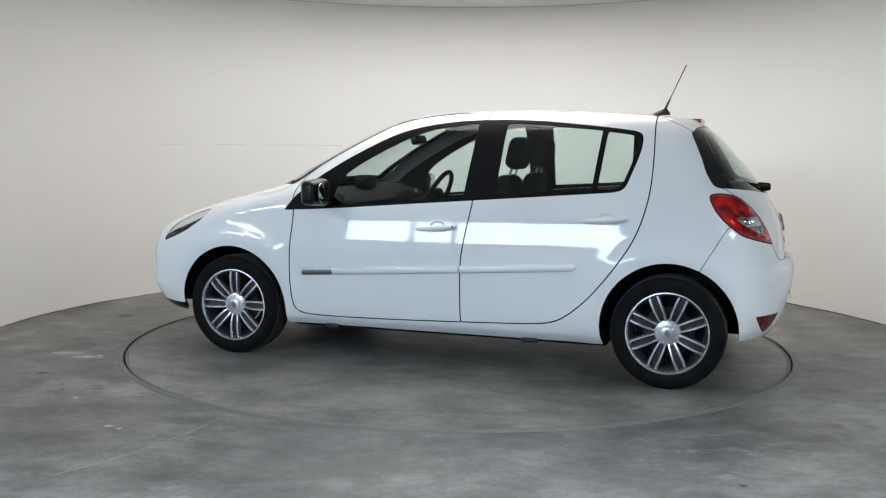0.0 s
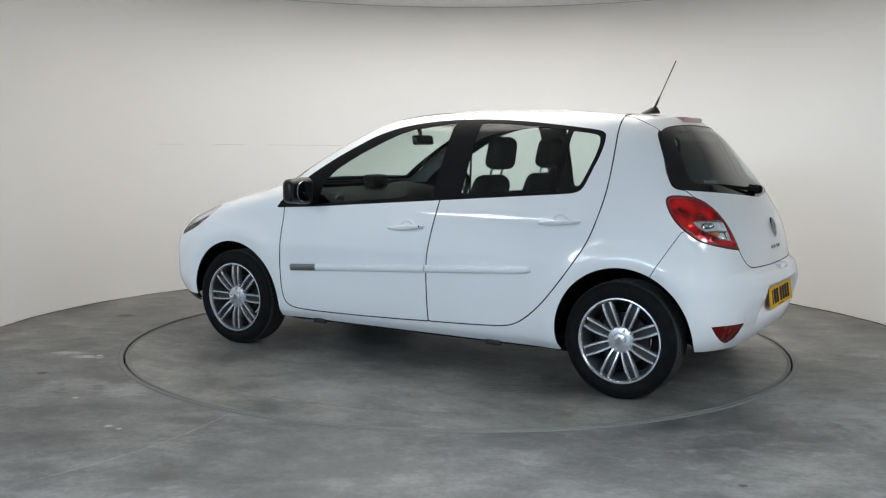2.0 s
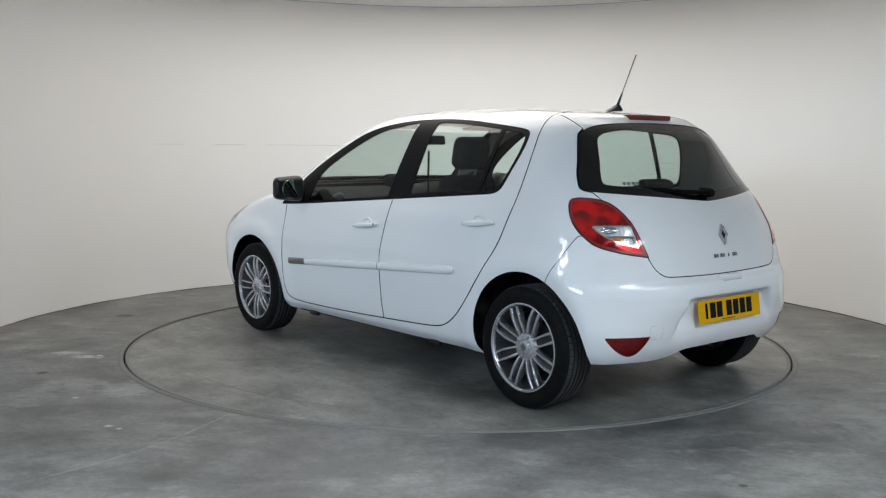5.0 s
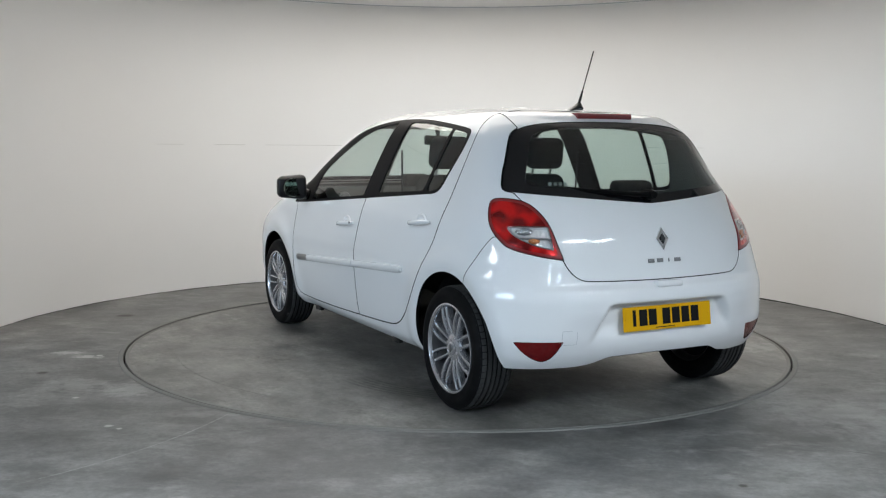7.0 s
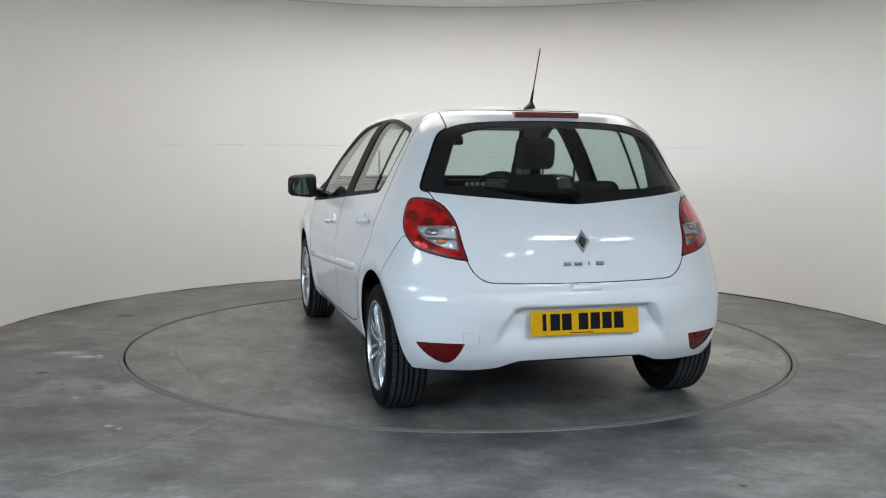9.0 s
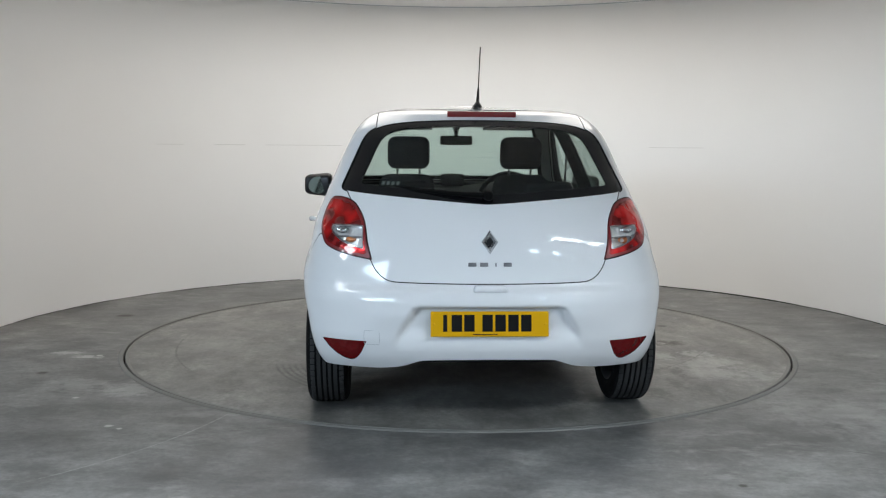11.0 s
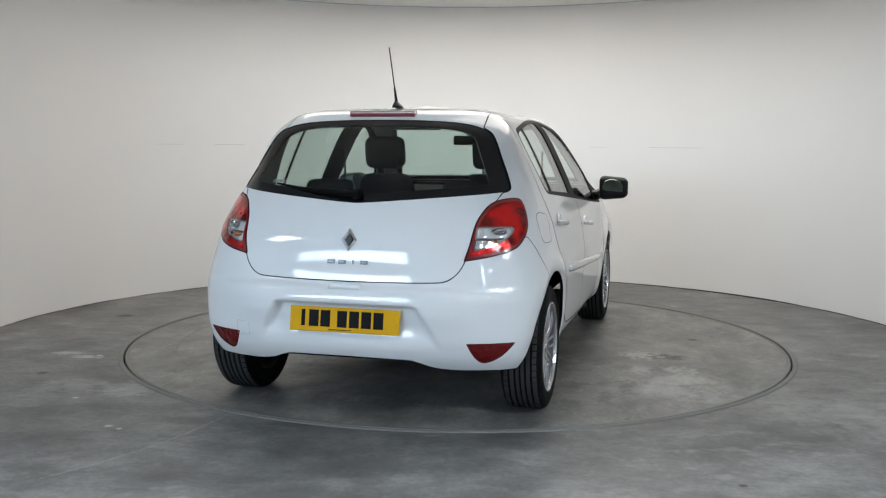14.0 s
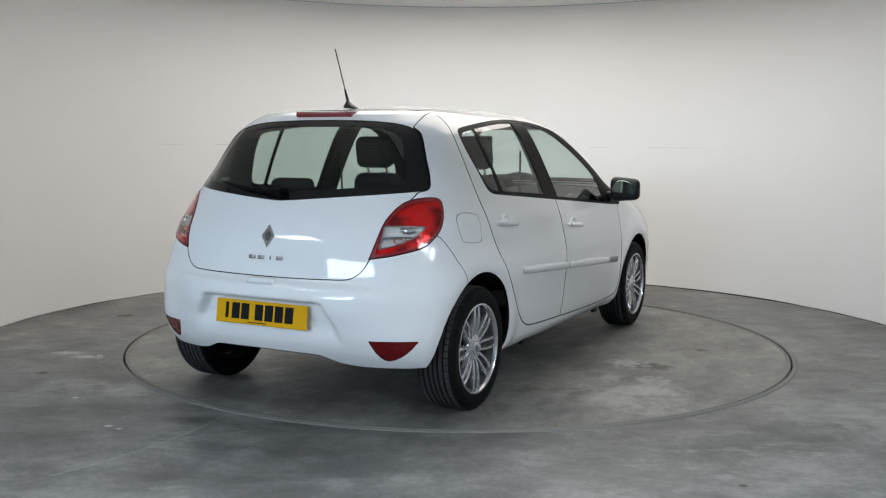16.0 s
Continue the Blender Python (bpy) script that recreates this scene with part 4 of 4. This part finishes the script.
def tailgate_details(gate, window):
    # brake light in the roof spoiler
    bm = bmesh.new()
    rows = []
    for i in range(17):
        y = -.165 + .33 * i / 16
        bx = float(rear_x(1.395)) + .02 * (y / .4) ** 2
        rows.append([(bx + .05, y, 1.412), (bx - .014, y, 1.412), (bx - .018, y, 1.398), (bx - .010, y, 1.384), (bx + .05, y, 1.384)])
    sheet(bm, rows)
    for r in (rows[0], rows[-1]):
        bm.faces.new([bm.verts.new(q) for q in r])
    part("brake_light", bm, M_REDEDGE, gate, "long red high-level brake light", angle=60)
    # diamond badge: a plain diamond ring
    bm = bmesh.new()
    outer, inner = ((0, .054), (.037, 0), (0, -.054), (-.037, 0)), ((0, .026), (.017, 0), (0, -.026), (-.017, 0))
    lay = []
    for k, (pts, d) in enumerate(((outer, -.004), (outer, .004), (tuple((a * .74, b * .76) for a, b in outer), .013), (inner, .003))):
        lay.append([bm.verts.new((-d, a, b)) for a, b in pts])
    for p, q in zip(lay, lay[1:]):
        for i in range(4):
            bm.faces.new((p[i], p[(i + 1) % 4], q[(i + 1) % 4], q[i]))
    bm.faces.new(lay[-1])
    bmesh.ops.transform(bm, matrix=pose(float(rear_x(.825)) - .001, 0, .825, 0, 14, 0), verts=bm.verts)
    badge = part("badge", bm, M_CHROME, gate, "chrome diamond badge", smooth=False)
    bm = bmesh.new()
    bm.faces.new([bm.verts.new((-.0055, a * .96, b * .96)) for a, b in inner])
    bmesh.ops.transform(bm, matrix=pose(float(rear_x(.825)) - .001, 0, .825, 0, 14, 0), verts=bm.verts)
    part("badge_centre", bm, M_BLACK, badge, "dark hollow of the badge", smooth=False)
    # model lettering as plain chrome bars
    for k in range(4):
        bm = bmesh.new()
        y = .078 - .052 * k
        rbox(bm, (.005, .036 if k != 2 else .006, .018), pose(float(rear_x(.728)) + .01 * y * y - .003, y, .728, 0, 12, 0), .002)
        part("lettering_bar", bm, M_SATIN, gate, "small grey metal bar")
    # wiper lying along the lower edge of the glass
    bm = bmesh.new()

    def on_glass(y, z, d):
        n = 2.35
        q = min(.999, abs(y) / float(half_width(-.2, z)))
        return (float(rear_x(z)) + float(rear_round(z)) * (1 - (1 - q ** n) ** (1 / n)) - d, y, z)
    tube(bm, [on_glass(.0, 1.028, .032), on_glass(.09, 1.031, .024), on_glass(.2, 1.037, .018), on_glass(.33, 1.050, .014), on_glass(.44, 1.063, .010)], [.015, .011, .009, .007, .005], 8)
    arm = part("wiper", bm, M_WIPER, gate, "black rear wiper")
    bm = bmesh.new()
    lathe(bm, [(.001, -.05), (.018, -.048), (.024, -.03), (.026, .02)], 20)
    bmesh.ops.transform(bm, matrix=Matrix.Translation(on_glass(0, 1.026, .0)) @ pose(0, 0, 0, 0, 40, -90), verts=bm.verts)
    part("wiper_pivot", bm, M_WIPER, arm)
    # heater wires and a small lettered sticker
    for k in range(9):
        bm = bmesh.new()
        z = 1.09 + .026 * k
        tube(bm, [on_glass(y, z, -.006) for y in np.linspace(-.47, .47, 13)], .0004, 4)
        part("heater_wire", bm, M_BLACK, window)
    for k in range(4):
        bm = bmesh.new()
        x, y, z = on_glass(.47 - .022 * k, 1.075, .0005)
        rbox(bm, (.001, .015, .018), pose(x, y, z, 0, 38, -30), 0)
        part("sticker_bar", bm, M_STICKER, window, "small white printed bar")
    # grip below the lower edge
    bm = bmesh.new()
    rbox(bm, (.05, .16, .030), pose(-.590, 0, .624), .012, 3, (.9, .85))
    part("tailgate_grip", bm, M_PAINT, gate, "white grip moulding")


def recess_and_bumper(car, bumper, refl):
    """The rear bumper with its plate recess, number plate and red reflectors."""
    def dish(s):
        p = s.p.copy()
        y, z = np.abs(p[:, 1]), p[:, 2]
        top = np.clip((.548 - z) / .012, 0, 1)
        half = .325 + (.545 - z) * .62
        sidek = np.clip((half + .012 - y) / .036, 0, 1)
        low = np.clip((z - .335) / .13, 0, 1)
        k = top * sidek * low
        k = k * k * (3 - 2 * k)
        p[:, 0] += np.where(p[:, 0] < -.4, k * (.026 + .024 * np.clip((z - .40) / .12, 0, 1)), 0)
        return p
    full = both(bumper)
    p = dish(full)
    bm = bmesh.new()
    vs = [bm.verts.new(q) for q in p]
    for f in full.faces:
        try:
            bm.faces.new([vs[i] for i in f])
        except ValueError:
            pass
    bm.normal_update()
    n = np.array([tuple(v.normal) for v in bm.verts])
    bm.free()
    flip = np.sign((n * full.n).sum(1))[:, None]
    flip[flip == 0] = 1
    near = (np.abs(p[:, 1]) < .52) & (p[:, 2] < .60) & (p[:, 2] > .34)
    n = np.where(near[:, None], n * flip, full.n)
    shell = panel("rear_bumper", Skin(p, n, full.faces), M_PAINT, car, "white rear bumper with a plate recess")
    for flipit in (False, True):
        m = mirrored if flipit else (lambda s: s)
        panel("reflector", offset(m(refl), -.004), M_REDBACK, shell, "dark red bumper reflector", .02)
    # towing-eye cover: a fine square joint
    poly = HOOK_COVER
    bm = bmesh.new()
    rows = [[], []]
    for k in range(len(poly) + 1):
        y, z = poly[k % len(poly)]
        c = np.array((.52, .4025))
        for row, g in zip(rows, (1.0, .955)):
            yy, zz = c + (poly[k % len(poly)] - c) * g
            q = abs(yy) / .80
            row.append((float(rear_x(zz)) + float(rear_round(zz)) * (1 - (1 - q ** 2.85) ** (1 / 2.85)) - .0012, yy, zz))
    sheet(bm, rows)
    part("towing_eye_cover", bm, M_JOINT, shell, "fine square joint of the towing-eye cover")
    plate_tilt = 8.0
    m = pose(-.5985, .002, .470, 0, plate_tilt, 0)
    bm = bmesh.new()
    rbox(bm, (.004, .520, .111), None, .0015, 1)
    bmesh.ops.transform(bm, matrix=m, verts=bm.verts)
    plate = part("number_plate", bm, M_YELLOW, shell, "yellow rear number plate with black print")
    for y, w in ((.196, .018), (.145, .046), (.090, .046), (.010, .046), (-.047, .046), (-.104, .046), (-.161, .046)):
        bm = bmesh.new()
        rbox(bm, (.001, w, .074), m @ pose(-.0027, y, .004), 0)
        part("plate_bar", bm, M_INK, plate)
    bm = bmesh.new()
    rbox(bm, (.001, .11, .004), m @ pose(-.0027, .02, -.045), 0)
    part("plate_bar", bm, M_INK, plate)
    for y in (.245, -.245):
        bm = bmesh.new()
        lathe(bm, [(.001, -.003), (.004, -.002), (.005, 0)], 12)
        bmesh.ops.transform(bm, matrix=m @ pose(-.002, y, 0, 0, 0, -90), verts=bm.verts)
        part("plate_screw", bm, M_YELLOW, plate)


def underbody(car):
    bm = bmesh.new()
    rbox(bm, (1.9, 1.40, .08), pose(1.28, 0, .205), .02)
    rbox(bm, (.55, 1.20, .05), pose(-.16, 0, .285), .02)
    rbox(bm, (.60, 1.10, .05), pose(2.95, 0, .27), .02)
    rbox(bm, (.75, .95, .05), pose(0.05, 0, .27), .02)
    rbox(bm, (.9, .95, .05), pose(2.575, 0, .24), .02)
    part("underbody", bm, M_LINER, car, "dark underbody", smooth=False)
    for s in (-1, 1):
        bm = bmesh.new()
        tube(bm, [(2.15, s * .71, .195), (.42, s * .71, .205)], .025, 8)
        part("sill_flange", bm, M_LINER, car)
        for k, x in enumerate((1.95, .75)):
            bm = bmesh.new()
            rbox(bm, (.09, .03, .03), pose(x, s * .745, .182), .008)
            part("jacking_point", bm, M_DARKMETAL, car, "grey jacking point")
    for cx, cz in (ARCH_REAR, ARCH_FRONT):
        for s in (-1, 1):
            bm = bmesh.new()
            rows = []
            for i in range(33):
                a = radians(6 + 168 * i / 32)
                c, d = math.cos(a), math.sin(a)
                rows.append([(cx + (ARCH_R + .012) * c, s * y, cz + (ARCH_R + .012) * d) for y in (.735, .66, .46)] + [(cx + .08 * c, s * .45, cz + .08 * d)])
            sheet(bm, rows)
            part("wheel_arch_liner", bm, M_LINER, car, "black wheel arch liner")
    bm = bmesh.new()
    tube(bm, [(.35, -.42, .30), (-.1, -.45, .31), (-.35, -.46, .31), (-.45, -.465, .305)], .022, 14)
    part("exhaust_pipe", bm, M_DARKMETAL, car, "dark exhaust pipe")
    bm = bmesh.new()
    tube(bm, [(0, -.62, .27), (0, .62, .27)], .05, 12)
    part("rear_axle", bm, M_LINER, car, "black rear axle beam")


def wheels(car):
    R, RIM, W = .300, .214, .098     # tyre radius, rim radius, half width
    def make():
        root = new("wheel")
        root.parent = car
        tagged(root, "silver twin-spoke alloy wheel with a black tyre")
        bm = bmesh.new()
        lathe(bm, [(RIM - .012, -.085), (RIM + .004, -.090), (RIM + .012, -.094), (RIM + .016, -.0935), (RIM + .034, -W - .001), (R - .036, -W), (R - .016, -.090), (R - .006, -.080), (R - .006, .080), (R - .016, .090), (R - .036, W), (RIM + .034, W + .001), (RIM + .016, .0935), (RIM + .012, .094), (RIM + .004, .090), (RIM - .012, .085)], 72)
        tyre = part("tyre", bm, M_RUBBER, root, "black road tyre", angle=40)
        # tread bands between the main grooves, with blocks on the shoulders
        for a, b in ((-.048, -.029), (-.020, -.004), (.004, .020), (.029, .048)):
            bm = bmesh.new()
            lathe(bm, [(R - .008, a), (R, a + .001), (R, b - .001), (R - .008, b)], 72)
            part("tread_rib", bm, M_TREAD, tyre, "worn tread rib")
        for s in (-1, 1):
            bm = bmesh.new()
            nb = 60
            for i in range(nb):
                a0, a1 = 2 * math.pi * i / nb, 2 * math.pi * (i + .84) / nb
                q = []
                for a in (a0, a1):
                    c, d = math.cos(a), math.sin(a)
                    q.append([bm.verts.new((c * r, s * y, d * r)) for r, y in ((R - .008, .057), (R, .058), (R - .002, .072), (R - .010, .084), (R - .024, .093))])
                for k in range(4):
                    bm.faces.new((q[0][k], q[1][k], q[1][k + 1], q[0][k + 1]))
                bm.faces.new(q[0])
                bm.faces.new(q[1])
            part("tread_shoulder", bm, M_TREAD, tyre, "tread blocks of the shoulder", smooth=False)
        # rim barrel and lip
        bm = bmesh.new()
        lathe(bm, [(RIM - .004, .084), (RIM + .004, .090), (RIM + .003, .0955), (RIM - .004, .0965), (RIM - .009, .090), (RIM - .012, .080)], 72)
        rim = part("rim", bm, M_ALLOY, root, "silver alloy rim", angle=50)
        bm = bmesh.new()
        lathe(bm, [(RIM - .012, .080), (RIM - .020, .05), (RIM - .030, .0), (RIM - .034, -.06), (RIM - .010, -.085), (RIM - .004, -.085)], 72)
        part("barrel", bm, M_BARREL, rim, "dark inner barrel", angle=50)
        # eight pairs of spokes, each pair with a sunk web between
        for k in range(8):
            a = radians(22.5 + 45 * k)

            def spoke_row(t):
                bow = math.sin(math.pi * min(1, t * 1.02)) ** .7
                return (.056 + (RIM - .006 - .056) * t, .0145 + .0055 * t + .0045 * bow, .0068 + .0014 * t,
                        .071 + .009 * math.sin(math.pi * t) + .010 * t)
            for s in (-1, 1):
                bm = bmesh.new()
                rows = []
                for i in range(11):
                    r, off, w, y = spoke_row(i / 10)
                    rows.append([(r, s * off + dx * w, y + dy) for dx, dy in ((-1, -.034), (-1, -.005), (-.55, .001), (.55, .001), (1, -.005), (1, -.034))])
                sheet(bm, [[(x * math.cos(a) - o * math.sin(a), y, x * math.sin(a) + o * math.cos(a)) for x, o, y in row] for row in rows])
                part("spoke", bm, M_ALLOY, rim, angle=30)
            bm = bmesh.new()
            rows = []
            for i in range(11):
                r, off, w, y = spoke_row(i / 10)
                rows.append([(r, o * off, y - .022) for o in (-.9, 0, .9)])
            sheet(bm, [[(x * math.cos(a) - o * math.sin(a), y, x * math.sin(a) + o * math.cos(a)) for x, o, y in row] for row in rows])
            part("spoke_web", bm, M_GROOVE, rim, "dark web between twin spokes")
        bm = bmesh.new()
        lathe(bm, [(.072, .045), (.072, .062), (.066, .071), (.050, .076), (.034, .077), (.032, .081), (.022, .084), (.001, .085)], 40)
        hub = part("hub_cap", bm, M_ALLOY, root, "silver hub centre", angle=30)
        bm = bmesh.new()
        lay = [[bm.verts.new((a, d, b)) for a, b in ((0, .021), (.016, 0), (0, -.021), (-.016, 0))] for d in (.083, .088)]
        for i in range(4):
            bm.faces.new((lay[0][i], lay[0][(i + 1) % 4], lay[1][(i + 1) % 4], lay[1][i]))
        bm.faces.new(lay[1])
        part("hub_badge", bm, M_SATIN, hub, "grey diamond on the hub", smooth=False)
        for k in range(4):
            bm = bmesh.new()
            lathe(bm, [(.001, .078), (.007, .078), (.009, .074), (.009, .06)], 10)
            a = radians(22.5 + 90 * k)
            bmesh.ops.transform(bm, matrix=pose(.050 * math.cos(a), 0, .050 * math.sin(a)), verts=bm.verts)
            part("wheel_bolt", bm, M_CHROME, hub, "bright wheel bolt")
        bm = bmesh.new()
        lathe(bm, [(.05, .02), (.130, .02), (.132, .018), (.132, .0), (.05, -.002)], 48)
        part("brake_disc", bm, M_DARKMETAL, root, "dark brake disc", angle=40)
        bm = bmesh.new()
        lathe(bm, [(.13, -.03), (RIM - .035, -.03)], 48)
        part("back_plate", bm, M_LINER, root, "black back plate")
        return root

    first = make()
    first.matrix_basis = pose(0, .735, R - LIFT, 0, 0, 0)
    for x, y, spin in ((2.575, .735, 22.5), (0, -.735, 22.5), (2.575, -.735, 40)):
        w = copy_thing(first, pose(x, y, R - LIFT, 0, spin, 180 if y < 0 else 0))
        w.parent = car


def mirrors(car):
    for s in (1, -1):
        bm = bmesh.new()
        vs = rbox(bm, (.098, .188, .162), None, .038, 5)
        for v in bm.verts:
            v.co.z *= .82 + .2 * (.09 - v.co.y) / .18
            v.co.x += .02 * (v.co.y / .09) ** 2 * -1
        bmesh.ops.transform(bm, matrix=Matrix.Translation((1.985, s * .925, .978)) @ Matrix.Diagonal((1, s, 1, 1)) @ pose(0, 0, 0, 0, 0, -8), verts=bm.verts)
        house = part("door_mirror", bm, M_CAP, car, "black door mirror housing", angle=60)
        bm = bmesh.new()
        pts = rounded([(-.072, -.055), (.070, -.060), (.070, .049), (-.057, .063)], 3)
        vs = [bm.verts.new((-.002, a, b)) for a, b in pts]
        ws = [bm.verts.new((.004, a * 1.03, b * 1.03)) for a, b in pts]
        bm.faces.new(vs)
        for i in range(len(vs)):
            j = (i + 1) % len(vs)
            bm.faces.new((vs[i], vs[j], ws[j], ws[i]))
        bmesh.ops.transform(bm, matrix=Matrix.Translation((1.924, s * .922, .978)) @ Matrix.Diagonal((1, s, 1, 1)) @ pose(0, 0, 0, 0, 4 if s > 0 else -14, 6 if s > 0 else -7), verts=bm.verts)
        part("mirror_glass", bm, M_MIRROR, house, "mirror glass", smooth=False)
        bm = bmesh.new()
        tube(bm, [(2.03, s * .755, .915), (2.02, s * .80, .925), (2.01, s * .85, .94)], [.042, .034, .034], 12)
        part("mirror_stalk", bm, M_BLACK, house, "black mirror arm")


def aerial(car):
    base = Vector((.150, 0, float(1.437)))
    tip = Vector((.020, 0, 1.728))
    bm = bmesh.new()
    rings = []
    for t, r in ((0, 1.0), (.25, .92), (.6, .6), (1, .25)):
        rings.append([bm.verts.new((base.x + .015 - .03 * t + .060 * r * math.cos(a), .026 * r * math.sin(a), base.z + .036 * t)) for a in np.linspace(0, 2 * math.pi, 16, endpoint=False)])
    for p, q in zip(rings, rings[1:]):
        for i in range(16):
            bm.faces.new((p[i], p[(i + 1) % 16], q[(i + 1) % 16], q[i]))
    bm.faces.new(rings[-1])
    bm.faces.new(rings[0])
    foot = part("aerial_base", bm, M_BLACK, car, "black aerial base")
    bm = bmesh.new()
    d = tip - base
    tube(bm, [base + d * .06, base + d * .15, base + d * .32, base + d * .34, base + d * .99, tip], [.010, .008, .005, .0028, .0030, .0034], 8)
    part("aerial_mast", bm, M_BLACK, foot, "thin black aerial")


def cabin(car):
    for s in (1, -1):
        seat = new("front_seat")
        seat.parent = car
        tagged(seat, "charcoal cloth front seat")
        bm = bmesh.new()
        rbox(bm, (.50, .50, .16), pose(1.32, s * .34, .50, 0, -8, 0), .05, 4)
        part("seat_cushion", bm, M_SEAT, seat, angle=60)
        bm = bmesh.new()
        rbox(bm, (.15, .50, .60), pose(1.055, s * .34, .79, 0, -15, 0), .06, 4, (.75, .62))
        part("backrest", bm, M_SEAT, seat, angle=60)
        bm = bmesh.new()
        rbox(bm, (.11, .245, .19), pose(.935, s * .33, 1.208, 0, -10, 0), .048, 4, (.85, 1.0))
        rest = part("headrest", bm, M_SEAT, seat, "charcoal headrest", angle=60)
        for k in (-1, 1):
            bm = bmesh.new()
            tube(bm, [(.99, s * .33 + k * .065, 1.03), (.95, s * .33 + k * .065, 1.15)], .0065, 8)
            part("headrest_post", bm, M_SATIN, rest, "grey steel post")
    bench = new("rear_seat")
    bench.parent = car
    tagged(bench, "charcoal cloth rear bench")
    bm = bmesh.new()
    rbox(bm, (.50, 1.20, .18), pose(.55, 0, .52, 0, -6, 0), .05, 3)
    part("seat_cushion", bm, M_SEAT, bench, angle=60)
    for s, w in ((1, .44), (-1, .70)):
        bm = bmesh.new()
        rbox(bm, (.14, w, .50), pose(.22, .36 if s > 0 else -.22, .755, 0, -14, 0), .05, 3, (.8, .96))
        part("backrest", bm, M_SEAT, bench, angle=60)
    for y in (.37, -.37):
        bm = bmesh.new()
        rbox(bm, (.09, .25, .085), pose(.155, y, 1.025, 0, -12, 0), .03, 3)
        part("headrest", bm, M_SEAT, bench, "low charcoal rear headrest", angle=60)
    bm = bmesh.new()
    rbox(bm, (.40, 1.06, .02), pose(-.10, 0, .945, 0, 3, 0), .008, 2)
    part("parcel_shelf", bm, M_CABIN, car, "dark parcel shelf")
    # dashboard, instrument hood and display
    bm = bmesh.new()
    rows = []
    for i in range(15):
        y = -.70 + 1.40 * i / 14
        hood = .045 * math.exp(-((y + .34) / .20) ** 2)
        rows.append([(2.42, y, .96), (2.25, y, .965), (2.08, y, .965 + hood * .8), (1.96, y, .945 + hood), (1.90, y, .90 + hood * .4), (1.93, y, .80), (2.0, y, .60), (2.1, y, .45)])
    sheet(bm, rows)
    dash = part("dashboard", bm, M_CABIN, car, "charcoal dashboard", angle=60)
    bm = bmesh.new()
    rbox(bm, (.10, .165, .085), pose(2.06, 0, 1.012), .02, 3)
    part("display_hood", bm, M_CABIN, dash, "black display hood")
    for s in (.58, -.58):
        bm = bmesh.new()
        lathe(bm, [(.04, -.01), (.046, .004), (.04, .008), (.001, .004)], 20)
        bmesh.ops.transform(bm, matrix=pose(1.925, s, .90, 0, 0, 90), verts=bm.verts)
        part("air_vent", bm, M_SATIN, dash, "round air vent")
    # steering wheel
    bm = bmesh.new()
    pts = [(.0, .185 * math.cos(a), .185 * math.sin(a)) for a in np.linspace(0, 2 * math.pi, 33)]
    tube(bm, pts, .016, 10)
    bmesh.ops.transform(bm, matrix=pose(1.68, -.345, .905, 0, -26, 0), verts=bm.verts)
    wheel = part("steering_wheel", bm, M_CABIN, car, "black steering wheel")
    bm = bmesh.new()
    rbox(bm, (.05, .15, .13), pose(1.70, -.345, .900, 0, -26, 0), .025, 3)
    rbox(bm, (.025, .34, .035), pose(1.695, -.345, .905, 0, -26, 0), .01, 2)
    rbox(bm, (.025, .035, .18), pose(1.705, -.345, .83, 0, -26, 0), .01, 2)
    part("wheel_boss", bm, M_CABIN, wheel)
    bm = bmesh.new()
    tube(bm, [(1.71, -.345, .895), (1.98, -.345, .78)], .04, 10)
    part("steering_column", bm, M_CABIN, wheel)
    # mirror and its mount, sun visors
    bm = bmesh.new()
    rbox(bm, (.035, .215, .062), pose(1.69, 0, 1.285, 0, 8, 0), .014, 3)
    m = part("rear_view_mirror", bm, M_BLACK, car, "black rear-view mirror")
    bm = bmesh.new()
    rbox(bm, (.002, .195, .046), pose(1.6705, 0, 1.283, 0, 8, 0), 0)
    part("mirror_glass", bm, M_MIRROR, m, "mirror glass", smooth=False)
    bm = bmesh.new()
    tube(bm, [(1.70, 0, 1.30), (1.715, 0, 1.35), (1.70, 0, 1.385)], [.012, .018, .035], 10)
    part("mirror_mount", bm, M_BLACK, m)
    for s in (.36, -.36):
        bm = bmesh.new()
        rbox(bm, (.15, .32, .014), pose(1.50, s * .9, 1.372, 0, 12, 0), .006, 2)
        part("sun_visor", bm, M_HEAD, car, "pale sun visor")
    # centre pillar trims with the front belts
    for s in (1, -1):
        bm = bmesh.new()
        rows = [[(1.06 + dx, s * (float(half_width(1.05, z)) - d), z) for dx, d in ((.06, .03), (.05, .055), (-.05, .055), (-.09, .03))] for z in np.linspace(.90, 1.40, 10)]
        sheet(bm, rows)
        part("centre_pillar", bm, M_CABIN, car, "dark centre pillar trim", angle=60)
        bm = bmesh.new()
        tube(bm, [(.98, s * .61, 1.22), (1.0, s * .60, .80)], .006, 6)
        part("seat_belt", bm, M_SEAT, car, "dark seat belt")


car = build_car()


def motions():
    """The turntable carries the car round."""
    rows, table = [], []
    for i in range(33):
        t = i * 0.5
        h = heading(t)
        a = radians(h)
        ax, ay = 1.419, 0.006
        rows.append((t, pose(-(math.cos(a) * ax - math.sin(a) * ay), -(math.sin(a) * ax + math.cos(a) * ay), LIFT, 0, 0, h)))
        table.append((t, pose(*CENTRE, 0, 0, 0, h)))
    walk(car, rows)
    walk(turntable, table)


motions()
